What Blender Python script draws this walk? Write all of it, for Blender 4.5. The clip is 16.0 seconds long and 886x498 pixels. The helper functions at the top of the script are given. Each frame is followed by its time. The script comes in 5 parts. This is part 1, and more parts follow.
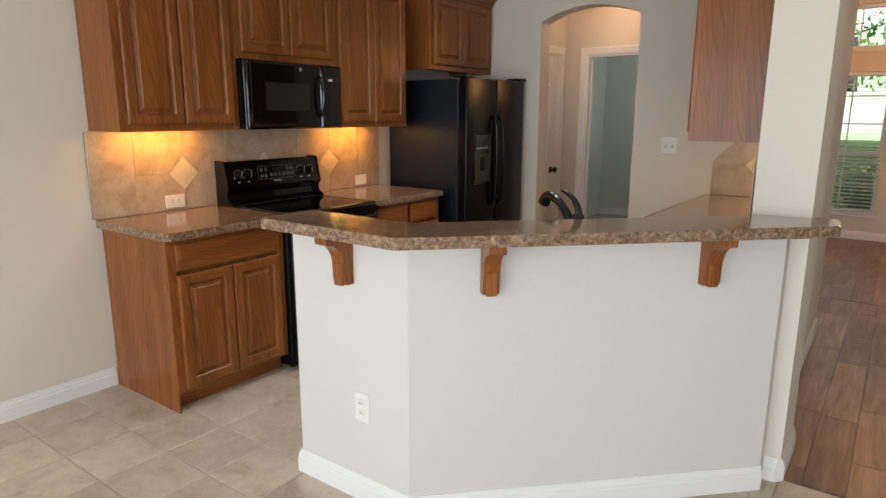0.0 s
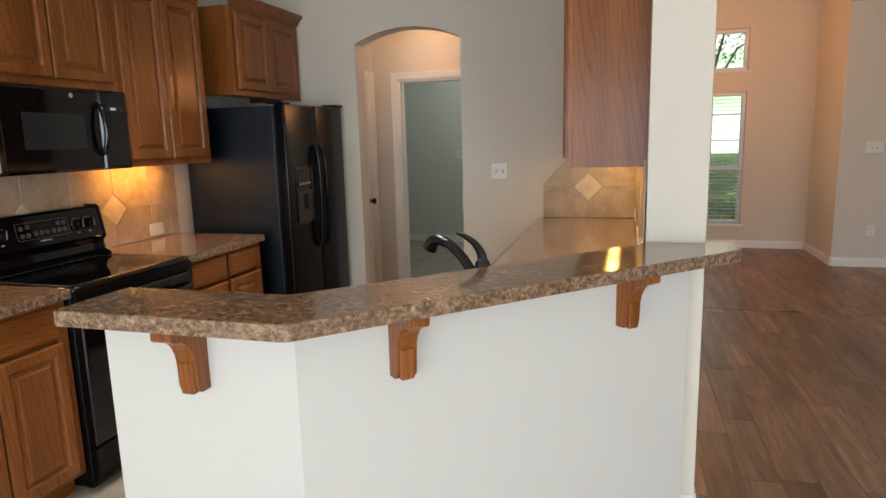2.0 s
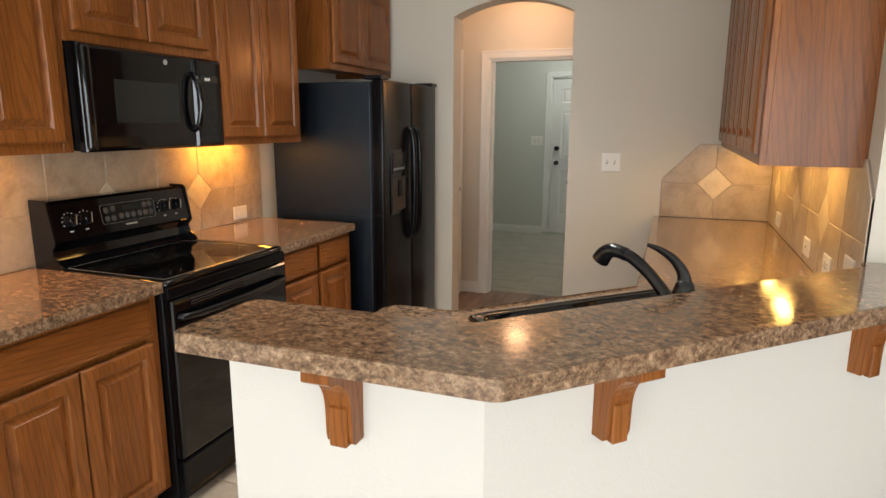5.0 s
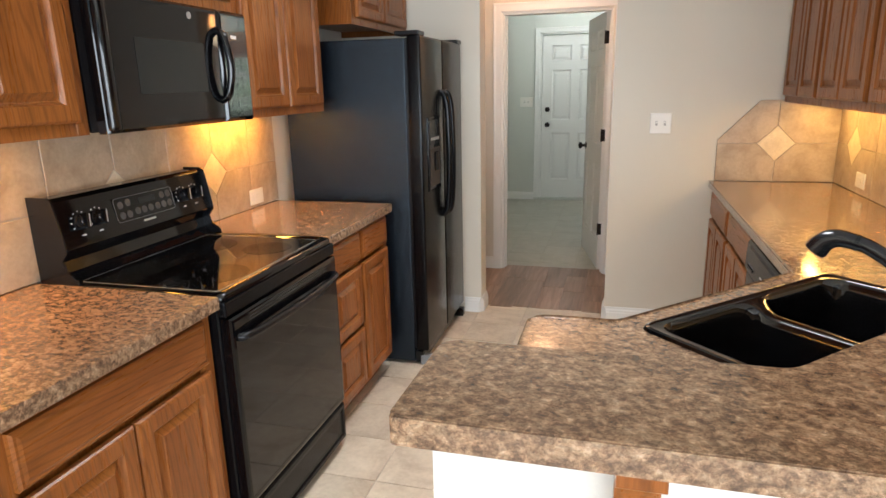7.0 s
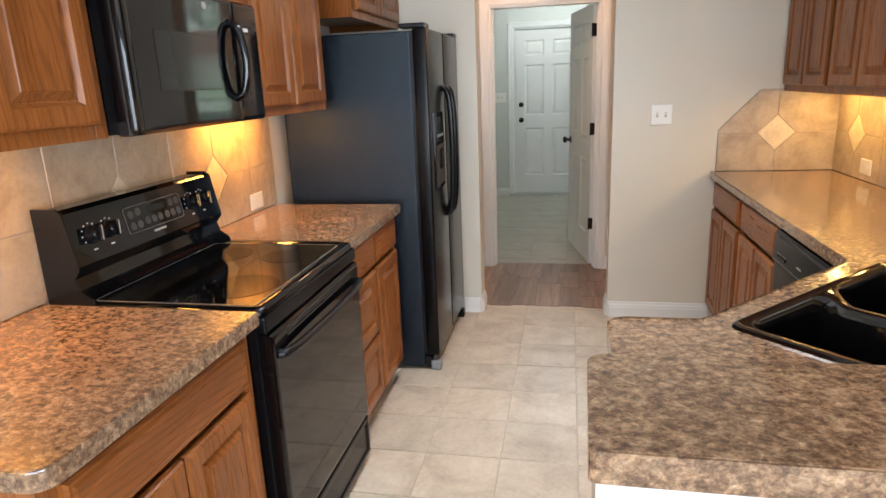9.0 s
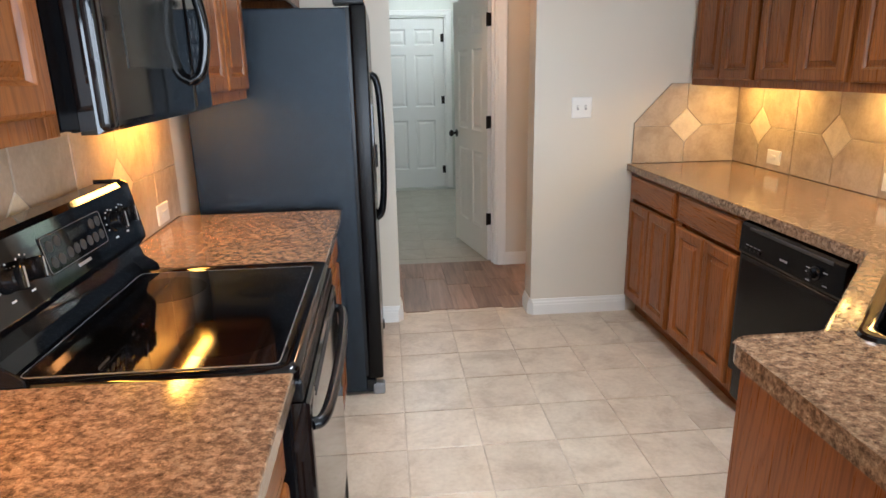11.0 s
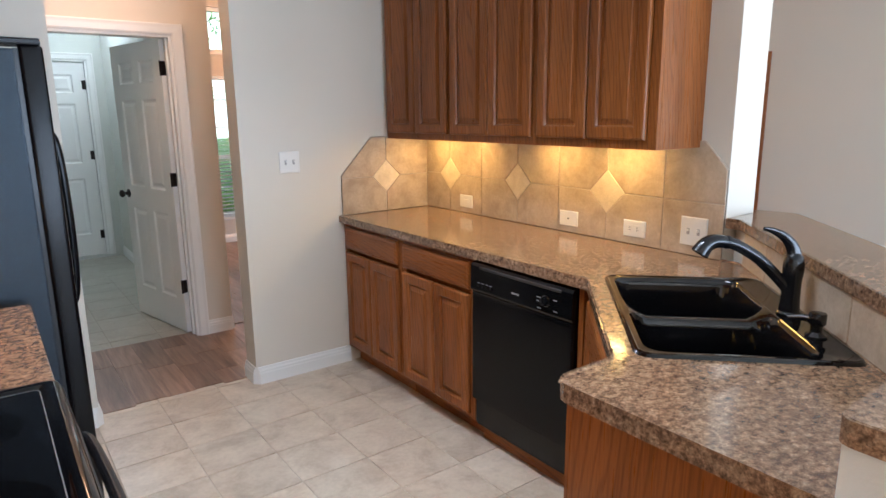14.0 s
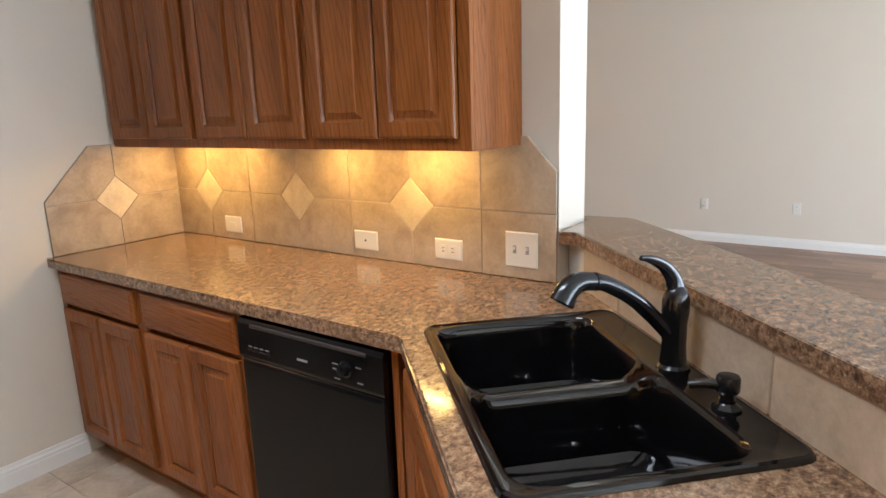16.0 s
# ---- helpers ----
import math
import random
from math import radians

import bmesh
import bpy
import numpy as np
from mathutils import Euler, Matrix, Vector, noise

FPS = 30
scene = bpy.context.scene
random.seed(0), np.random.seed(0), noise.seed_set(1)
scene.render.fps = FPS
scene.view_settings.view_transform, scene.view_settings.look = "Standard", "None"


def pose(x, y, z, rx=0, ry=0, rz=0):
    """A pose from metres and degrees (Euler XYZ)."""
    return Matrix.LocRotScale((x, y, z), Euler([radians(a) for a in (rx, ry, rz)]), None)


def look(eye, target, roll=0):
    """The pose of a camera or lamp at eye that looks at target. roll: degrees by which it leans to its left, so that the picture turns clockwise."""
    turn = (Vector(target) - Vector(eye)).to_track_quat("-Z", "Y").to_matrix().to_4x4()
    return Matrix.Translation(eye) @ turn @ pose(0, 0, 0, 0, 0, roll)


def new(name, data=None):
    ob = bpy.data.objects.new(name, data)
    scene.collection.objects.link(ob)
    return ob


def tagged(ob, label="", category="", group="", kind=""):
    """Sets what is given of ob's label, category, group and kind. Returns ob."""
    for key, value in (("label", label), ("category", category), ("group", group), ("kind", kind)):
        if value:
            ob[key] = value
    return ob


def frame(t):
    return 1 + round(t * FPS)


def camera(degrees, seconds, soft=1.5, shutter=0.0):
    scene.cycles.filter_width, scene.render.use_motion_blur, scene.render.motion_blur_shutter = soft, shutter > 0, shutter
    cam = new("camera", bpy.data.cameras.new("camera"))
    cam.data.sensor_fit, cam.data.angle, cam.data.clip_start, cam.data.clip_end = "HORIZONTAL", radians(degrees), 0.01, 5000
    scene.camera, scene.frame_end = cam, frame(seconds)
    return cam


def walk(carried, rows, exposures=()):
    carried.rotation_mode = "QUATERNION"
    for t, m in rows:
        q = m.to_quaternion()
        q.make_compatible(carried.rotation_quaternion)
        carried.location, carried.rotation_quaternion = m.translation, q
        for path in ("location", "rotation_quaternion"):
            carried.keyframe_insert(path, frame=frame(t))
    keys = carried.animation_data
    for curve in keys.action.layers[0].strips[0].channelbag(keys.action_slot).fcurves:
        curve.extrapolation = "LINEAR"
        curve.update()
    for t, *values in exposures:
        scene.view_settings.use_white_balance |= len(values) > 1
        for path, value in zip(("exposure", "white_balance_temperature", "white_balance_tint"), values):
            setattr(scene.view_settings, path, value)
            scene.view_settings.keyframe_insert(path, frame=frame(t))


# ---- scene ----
cam = camera(70.5, 16.0)
PATH = [
    (0, (0.162, 0.241, 1.462), (-0.989, 1.821, 1.040), 0.2),
    (0.5, (0.023, 0.362, 1.462), (-1.077, 1.993, 1.096), 0.7),
    (1, (-0.123, 0.475, 1.468), (-1.132, 2.168, 1.129), 0.7),
    (1.5, (-0.264, 0.509, 1.476), (-1.006, 2.338, 1.152), -1.5),
    (2, (-0.369, 0.513, 1.480), (-0.921, 2.403, 1.132), -1.5),
    (2.5, (-0.402, 0.522, 1.473), (-1.045, 2.380, 1.110), -0.6),
    (3, (-0.376, 0.539, 1.465), (-0.940, 2.414, 1.056), 0.2),
    (3.5, (-0.423, 0.555, 1.467), (-1.011, 2.419, 1.044), 1.3),
    (4, (-0.529, 0.602, 1.465), (-1.187, 2.421, 0.960), 1.7),
    (4.5, (-0.665, 0.724, 1.501), (-1.427, 2.535, 1.130), -2.0),
    (5, (-0.838, 0.784, 1.482), (-1.514, 2.624, 1.087), 0.3),
    (5.2, (-0.932, 0.782, 1.486), (-1.566, 2.629, 1.056), -0.5),
    (7.3, (-1.497, 1.040, 1.480), (-1.965, 2.917, 0.973), -1.2),
    (7.5, (-1.515, 1.031, 1.473), (-1.929, 2.928, 0.990), -0.9),
    (8, (-1.565, 1.020, 1.480), (-1.952, 2.915, 0.973), -1.6),
    (8.2, (-1.599, 1.011, 1.473), (-2.010, 2.902, 0.965), -2.1),
    (10.3, (-2.132, 1.241, 1.472), (-2.263, 3.163, 0.937), -1.0),
    (10.5, (-2.215, 1.256, 1.469), (-2.257, 3.182, 0.932), -0.2),
    (11, (-2.341, 1.377, 1.464), (-2.172, 3.292, 0.913), -1.1),
    (11.5, (-2.446, 1.507, 1.466), (-2.076, 3.384, 0.885), -0.8),
    (12, (-2.555, 1.576, 1.481), (-1.870, 3.360, 0.890), -1.6),
    (12.5, (-2.612, 1.616, 1.487), (-1.714, 3.311, 0.919), -1.8),
    (13, (-2.630, 1.614, 1.497), (-1.584, 3.246, 1.008), -1.0),
    (13.3, (-2.618, 1.606, 1.498), (-1.546, 3.236, 1.062), 0.1),
    (13.5, (-2.621, 1.598, 1.500), (-1.505, 3.205, 1.085), 0.3),
    (14, (-2.612, 1.616, 1.493), (-1.453, 3.190, 1.072), -0.6),
    (14.5, (-2.530, 1.669, 1.478), (-1.312, 3.188, 1.025), -0.7),
    (15, (-2.351, 1.764, 1.482), (-1.069, 3.247, 1.085), 0.0),
    (15.5, (-2.185, 1.895, 1.465), (-0.751, 3.222, 1.040), 0.3),
    (16, (-2.081, 2.093, 1.471), (-0.484, 3.215, 1.035), -1.9),
]
EXPOSURE = [(0.0, -1.12, 6050, 10), (3.0, -0.96, 5980, 10), (5.0, -0.74, 6350, 10), (7.5, -0.20, 5900, 10), (10.5, -0.22, 5700, 10), (12.0, -0.20, 5350, 10), (13.5, -0.26, 5150, 10), (16.0, -0.25, 5550, 10)]
walk(cam, [(t, look(eye, target, roll)) for t, eye, target, roll in PATH], EXPOSURE)

# ---- world, sun and window light ----
world = bpy.data.worlds.new("sky")
scene.world = world
world.use_nodes = True
wn = world.node_tree.nodes
sky = wn.new("ShaderNodeTexSky")
sky.sky_type, sky.sun_disc = "NISHITA", False
sky.sun_elevation, sky.sun_rotation = radians(52), radians(200)
world.node_tree.links.new(sky.outputs[0], wn["Background"].inputs[0])
wn["Background"].inputs[1].default_value = 0.15


def lamp(name, kind, m, energy, color, size=None, parent=None):
    data = bpy.data.lights.new(name, kind)
    data.energy, data.color = energy, color
    if kind == "AREA":
        data.shape, data.size, data.size_y = "RECTANGLE", size[0], size[1]
    elif kind == "SUN":
        data.angle = radians(size)
    else:
        data.shadow_soft_size = size
    ob = new(name, data)
    ob.matrix_world = m
    if parent:
        ob.parent = parent
    return ob


lamp("sun", "SUN", look((0, 0, 20), (-3.0, 7.0, 10.0)), 5.0, (1.0, 0.95, 0.88), 1.0)
DAY = (0.92, 0.965, 1.0)
lamp("window_light_breakfast", "AREA", look((-1.2, -2.72, 1.25), (-1.2, 5, 1.25)), 225, DAY, (3.6, 1.7))
lamp("window_light_living", "AREA", look((2.6, -2.72, 1.25), (2.6, 5, 1.25)), 235, DAY, (3.0, 1.7))
lamp("window_light_dining", "AREA", look((0.12, 9.08, 1.5), (0.12, 0, 0.6)), 5, DAY, (1.8, 1.9))

# ---- materials ----


class Mat:
    """A node material with a Principled shader and a few short-hands."""

    def __init__(self, name, rough=0.5, metal=0.0, color=(0.5, 0.5, 0.5), spec=0.5, coat=0.0):
        self.m = bpy.data.materials.new(name)
        self.m.use_nodes = True
        self.t = self.m.node_tree
        self.b = self.t.nodes["Principled BSDF"]
        self.b.inputs["Roughness"].default_value = rough
        self.b.inputs["Metallic"].default_value = metal
        self.b.inputs["Base Color"].default_value = (*color, 1)
        self.b.inputs["Specular IOR Level"].default_value = spec
        self.b.inputs["Coat Weight"].default_value = coat
        self.b.inputs["Coat Roughness"].default_value = 0.08

    def node(self, kind, **kw):
        n = self.t.nodes.new(kind)
        for k, v in kw.items():
            n.inputs[k.replace("_", " ")].default_value = v
        return n

    def link(self, a, b):
        self.t.links.new(a, b)

    def coords(self, scale=(1, 1, 1), rotation=(0, 0, 0), world=True, shuffle=0.0):
        if world:
            out = self.t.nodes.new("ShaderNodeNewGeometry").outputs["Position"]
        else:
            out = self.t.nodes.new("ShaderNodeTexCoord").outputs["Object"]
        if shuffle:
            info = self.t.nodes.new("ShaderNodeObjectInfo")
            mul = self.t.nodes.new("ShaderNodeMath")
            mul.operation = "MULTIPLY"
            mul.inputs[1].default_value = shuffle
            self.link(info.outputs["Random"], mul.inputs[0])
            add = self.t.nodes.new("ShaderNodeVectorMath")
            self.link(out, add.inputs[0])
            self.link(mul.outputs[0], add.inputs[1])
            out = add.outputs[0]
        mp = self.t.nodes.new("ShaderNodeMapping")
        mp.inputs["Scale"].default_value = scale
        mp.inputs["Rotation"].default_value = [radians(a) for a in rotation]
        self.link(out, mp.inputs["Vector"])
        return mp.outputs[0]

    def noise(self, vec, scale, detail=4.0, rough=0.55, distort=0.0):
        n = self.node("ShaderNodeTexNoise", Scale=scale, Detail=detail, Roughness=rough, Distortion=distort)
        self.link(vec, n.inputs["Vector"])
        return n.outputs["Fac"]

    def ramp(self, fac, stops):
        r = self.t.nodes.new("ShaderNodeValToRGB")
        els = r.color_ramp.elements
        while len(els) < len(stops):
            els.new(0.5)
        for e, (p, c) in zip(els, stops):
            e.position = p
            e.color = (*c, 1) if len(c) == 3 else c
        self.link(fac, r.inputs[0])
        return r.outputs[0]

    def mix(self, fac, a, b, how="MIX"):
        n = self.t.nodes.new("ShaderNodeMix")
        n.data_type, n.blend_type = "RGBA", how
        for sock, v in ((n.inputs[0], fac), (n.inputs[6], a), (n.inputs[7], b)):
            if isinstance(v, (int, float)):
                sock.default_value = v
            elif isinstance(v, tuple):
                sock.default_value = (*v, 1)
            else:
                self.link(v, sock)
        return n.outputs[2]

    def color(self, out):
        self.link(out, self.b.inputs["Base Color"])

    def rough(self, out, lo, hi):
        n = self.t.nodes.new("ShaderNodeMapRange")
        n.inputs["To Min"].default_value, n.inputs["To Max"].default_value = lo, hi
        self.link(out, n.inputs["Value"])
        self.link(n.outputs[0], self.b.inputs["Roughness"])

    def bump(self, out, strength, distance):
        n = self.node("ShaderNodeBump", Strength=strength, Distance=distance)
        self.link(out, n.inputs["Height"])
        self.link(n.outputs[0], self.b.inputs["Normal"])

    def vary(self, lo=0.9, hi=1.1):
        """A grey that differs from object to object."""
        info = self.t.nodes.new("ShaderNodeObjectInfo")
        return self.ramp(info.outputs["Random"], [(0, (lo, lo, lo)), (1, (hi, hi, hi))])


def paint(name, color, dark, bump=0.25, rough=0.75):
    m = Mat(name, rough)
    v = m.coords()
    m.color(m.mix(m.noise(v, 1.3, 3), dark, color))
    m.bump(m.noise(v, 130, 3, 0.6), bump, 0.002)
    return m.m


def oak(name, axis, light, mid, dark):
    """Stained oak with the grain along one axis of the object."""
    m = Mat(name, 0.33, spec=0.28, coat=0.05)
    sc = [1.0, 1.0, 1.0]
    sc[axis] = 0.12
    v = m.coords(sc, world=False, shuffle=7.0)
    broad = m.noise(v, 9.0, 4, 0.55, 0.6)
    fine = [150.0, 150.0, 150.0]
    fine[axis] = 6.0
    f = m.noise(m.coords(fine, world=False, shuffle=3.0), 1.0, 3, 0.7)
    wave = m.node("ShaderNodeTexWave", Scale=30.0, Distortion=16.0, Detail=2.0, Detail_Scale=0.32, Detail_Roughness=0.45)
    wave.bands_direction = "DIAGONAL"
    m.link(v, wave.inputs["Vector"])
    base = m.ramp(broad, [(0.3, dark), (0.5, mid), (0.72, light)])
    ring = m.ramp(wave.outputs["Fac"], [(0.0, (0.42, 0.36, 0.30)), (0.22, (0.9, 0.88, 0.86)), (0.5, (1.08, 1.08, 1.08)), (1, (1, 1, 1))])
    col = m.mix(0.42, base, ring, "MULTIPLY")
    pores = m.ramp(f, [(0.38, (0.42, 0.36, 0.32)), (0.52, (1, 1, 1))])
    m.color(m.mix(0.34, col, pores, "MULTIPLY"))
    m.rough(f, 0.36, 0.22)
    m.bump(f, 0.12, 0.001)
    return m.m


OAK = ((0.32, 0.112, 0.027), (0.258, 0.086, 0.0182), (0.19, 0.059, 0.0115))
oak_v = oak("stained_oak_upright", 2, *OAK)
oak_h = oak("stained_oak_level", 0, *OAK)
wall_paint = paint("beige_wall_paint", (0.70, 0.645, 0.545), (0.68, 0.625, 0.525))
hall_paint = paint("hall_wall_paint", (0.68, 0.63, 0.54), (0.66, 0.61, 0.52))
utility_paint = paint("utility_wall_paint", (0.64, 0.65, 0.59), (0.61, 0.62, 0.56))
pony_paint = paint("pale_half_wall_paint", (0.665, 0.645, 0.59), (0.645, 0.625, 0.57), 0.4)
ceiling_paint = paint("white_ceiling_paint", (0.8, 0.79, 0.76), (0.77, 0.76, 0.73), 0.6, 0.9)
trim_paint = paint("white_trim_gloss", (0.82, 0.81, 0.77), (0.79, 0.78, 0.74), 0.03, 0.3)
door_paint = paint("white_door_paint", (0.80, 0.79, 0.75), (0.77, 0.76, 0.72), 0.05, 0.35)


def speckled():
    m = Mat("speckled_brown_laminate", 0.2, spec=0.5, coat=0.35)
    v = m.coords((1, 1, 1), (0, 0, 30))
    s = m.coords((0.85, 1.0, 1.0), (0, 0, 12))
    a = m.noise(s, 62, 6, 0.74, 0.3)
    b = m.noise(s, 190, 4, 0.7, 0.2)
    c = m.noise(v, 5, 3, 0.5)
    base = m.ramp(a, [(0.32, (0.085, 0.052, 0.031)), (0.44, (0.165, 0.104, 0.064)), (0.52, (0.27, 0.178, 0.108)), (0.60, (0.34, 0.238, 0.152)), (0.70, (0.43, 0.32, 0.222))])
    blur = m.node("ShaderNodeTexNoise", Scale=95.0, Detail=3.0)
    m.link(s, blur.inputs["Vector"])
    warp = m.mix(0.010, s, blur.outputs["Color"])
    col = base
    for size, share in ((125.0, 0.30), (290.0, 0.30)):
        cells = m.node("ShaderNodeTexVoronoi", Scale=size)
        m.link(warp, cells.inputs["Vector"])
        split = m.t.nodes.new("ShaderNodeSeparateColor")
        m.link(cells.outputs["Color"], split.inputs[0])
        flecks = m.ramp(split.outputs[0], [(0.0, (0.14, 0.11, 0.10)), (0.20, (0.42, 0.36, 0.32)), (0.42, (0.98, 0.92, 0.86)), (0.8, (1.2, 1.1, 1.02)), (1.0, (1.85, 1.7, 1.62))])
        col = m.mix(share, col, flecks, "MULTIPLY")
    m.color(m.mix(0.35, col, m.ramp(c, [(0.3, (0.8, 0.75, 0.7)), (0.7, (1.1, 1.05, 1.0))]), "MULTIPLY"))
    m.rough(b, 0.10, 0.17)
    m.bump(a, 0.015, 0.001)
    return m.m


laminate = speckled()


def ceramic(name, light, mid, dark, rough, scale=6.0, vary=0.08):
    m = Mat(name, rough)
    v = m.coords(shuffle=11.0)
    a = m.noise(v, scale, 6, 0.62, 0.5)
    b = m.noise(v, scale * 9, 4, 0.6)
    col = m.ramp(a, [(0.32, dark), (0.5, mid), (0.68, light)])
    col = m.mix(0.3, col, m.ramp(b, [(0.35, (0.75, 0.72, 0.7)), (0.6, (1.05, 1.05, 1.05))]), "MULTIPLY")
    m.color(m.mix(1.0, col, m.vary(1 - vary, 1 + vary), "MULTIPLY"))
    m.rough(a, rough + 0.08, rough - 0.06)
    m.bump(a, 0.12, 0.003)
    return m.m


floor_tile_mat = ceramic("mottled_floor_tile", (0.63, 0.535, 0.415), (0.56, 0.462, 0.348), (0.44, 0.348, 0.255), 0.33, 5.5, 0.07)
splash_mat = ceramic("mottled_wall_tile", (0.56, 0.455, 0.335), (0.48, 0.38, 0.27), (0.38, 0.29, 0.20), 0.38, 8.0, 0.07)
diamond_mat = ceramic("cream_diamond_tile", (0.76, 0.665, 0.50), (0.70, 0.60, 0.44), (0.62, 0.52, 0.37), 0.35, 12.0, 0.04)
grout = paint("sandy_grout", (0.56, 0.47, 0.37), (0.49, 0.41, 0.32), 0.6, 0.9)
floor_grout = paint("floor_grout", (0.53, 0.45, 0.35), (0.46, 0.385, 0.295), 0.6, 0.9)
utility_tile_mat = ceramic("pale_utility_tile", (0.43, 0.41, 0.345), (0.40, 0.38, 0.315), (0.36, 0.34, 0.28), 0.4, 5.0, 0.02)
utility_grout = paint("utility_grout", (0.44, 0.42, 0.36), (0.41, 0.39, 0.33), 0.5, 0.9)


def planks():
    m = Mat("brown_wood_plank", 0.34)
    v = m.coords((7.0, 0.7, 7.0), shuffle=9.0)
    a = m.noise(v, 1.6, 6, 0.65, 1.4)
    f = m.noise(m.coords((70, 4, 70), shuffle=5.0), 1.0, 3, 0.6)
    col = m.ramp(a, [(0.25, (0.135, 0.076, 0.049)), (0.5, (0.27, 0.158, 0.101)), (0.75, (0.41, 0.25, 0.164))])
    col = m.mix(0.4, col, m.ramp(f, [(0.35, (0.5, 0.47, 0.45)), (0.6, (1, 1, 1))]), "MULTIPLY")
    m.color(m.mix(1.0, col, m.vary(0.7, 1.28), "MULTIPLY"))
    m.rough(a, 0.42, 0.28)
    m.bump(a, 0.25, 0.004)
    return m.m


plank_mat = planks()


def plain(name, color, rough, metal=0.0, bump=0.0, scale=200.0, coat=0.0, wear=0.12, spec=0.5):
    m = Mat(name, rough, metal, color, spec, coat)
    v = m.coords(world=False)
    n = m.noise(v, scale, 3, 0.6)
    d = tuple(c * (1 - wear) for c in color)
    m.color(m.mix(m.noise(v, 4, 4), d, color))
    m.rough(m.noise(v, 9, 3), max(rough - 0.03, 0.02), rough + 0.05)
    if bump:
        m.bump(n, bump, 0.002)
    return m.m


black_gloss = plain("black_gloss_enamel", (0.003, 0.003, 0.0035), 0.04, spec=0.5)
black_satin = plain("black_satin_plastic", (0.004, 0.0043, 0.005), 0.2, spec=0.2)
black_trim = plain("black_moulded_trim", (0.006, 0.0065, 0.008), 0.24, spec=0.35)
black_glass = plain("black_glass", (0.003, 0.003, 0.0035), 0.03, spec=0.4)
burner_mat = plain("burner_print", (0.0018, 0.0018, 0.0018), 0.06, wear=0.3, spec=0.14)
window_grey = plain("dark_grey_mesh_window", (0.022, 0.0225, 0.021), 0.10, spec=0.3)


def pebbled():
    # base and specular tint carry the blue of reflected window daylight
    m = Mat("pebbled_black_steel", 0.14, spec=0.55, color=(0.003, 0.0045, 0.0075))
    m.b.inputs["Specular Tint"].default_value = (0.72, 0.86, 1.0, 1)
    v = m.coords(world=False)
    h = m.mix(0.2, m.noise(v, 240, 2, 0.5, 0.3), m.noise(v, 60, 3, 0.5, 0.3))
    m.rough(m.noise(v, 5, 5, 0.65), 0.08, 0.30)
    m.bump(h, 1.0, 0.0024)
    return m.m


fridge_side = pebbled()
fridge_front = plain("black_steel_door", (0.003, 0.003, 0.0035), 0.2, bump=0.10, scale=260, spec=0.2)
sink_mat = plain("black_enamel_sink", (0.004, 0.004, 0.0045), 0.06, spec=0.6)
faucet_mat = plain("black_faucet_metal", (0.008, 0.0085, 0.010), 0.17, coat=0.12)
white_plastic = plain("white_plastic_plate", (0.80, 0.77, 0.70), 0.3, wear=0.04)
# grey for the shade round a switch toggle
toggle_shadow = plain("toggle_shadow", (0.42, 0.40, 0.36), 0.5)
slot_dark = plain("dark_slot", (0.05, 0.045, 0.04), 0.6)
bronze = plain("oil_rubbed_bronze", (0.025, 0.019, 0.016), 0.35, 0.8)
silver = plain("silver_print", (0.5, 0.5, 0.5), 0.35, 0.6)
grey_print = plain("grey_print", (0.22, 0.22, 0.22), 0.5)
key_print = plain("dim_key_print", (0.07, 0.07, 0.068), 0.4)
white_print = plain("white_print", (0.75, 0.75, 0.75), 0.5)
chrome = plain("chrome", (0.75, 0.75, 0.76), 0.1, 1.0)
# near-black that paints the shade in slots and recesses; also the plank bed
cavity_dark = plain("painted_gap_shade", (0.03, 0.025, 0.02), 0.7)
blind_mat = plain("white_blind_slat", (0.82, 0.82, 0.8), 0.45, wear=0.03)


def glow(name, color, strength):
    m = Mat(name, 0.4, color=(0.9, 0.85, 0.75))
    m.b.inputs["Emission Color"].default_value = (*color, 1)
    m.b.inputs["Emission Strength"].default_value = strength
    return m.m


def glass():
    m = bpy.data.materials.new("window_glass")
    m.use_nodes = True
    t = m.node_tree
    b = t.nodes["Principled BSDF"]
    b.inputs["Base Color"].default_value = (0.97, 0.99, 0.98, 1)
    b.inputs["Roughness"].default_value = 0.0
    b.inputs["Transmission Weight"].default_value = 1.0
    b.inputs["IOR"].default_value = 1.05
    return m


pane_mat = glass()
WARM = (1.0, 0.39, 0.03)
GOLD = (1.0, 0.56, 0.12)
lamp_glow = glow("warm_lamp_diffuser", (1.0, 0.56, 0.16), 14.0)
globe_glow = glow("frosted_globe", (1.0, 0.78, 0.5), 9.0)

# ---- mesh helpers ----


def link_mesh(name, bm, mat, smooth=False):
    me = bpy.data.meshes.new(name)
    bmesh.ops.recalc_face_normals(bm, faces=bm.faces[:])
    bm.to_mesh(me)
    bm.free()
    for m in mat if isinstance(mat, (list, tuple)) else [mat]:
        me.materials.append(m)
    if smooth:
        for p in me.polygons:
            p.use_smooth = True
        me.set_sharp_from_angle(angle=radians(38))
    return new(name, me)


def part(name, bm, mat, parent, label="", m=None, smooth=False):
    """Links a bmesh as one mesh object under a thing or a part."""
    ob = link_mesh(name, bm, mat, smooth)
    if parent is not None:
        ob.parent = parent
    if m is not None:
        ob.matrix_basis = m
    return tagged(ob, label)


def piece(name, me, parent, m):
    ob = new(name, me)
    ob.parent = parent
    ob.matrix_basis = m
    return ob


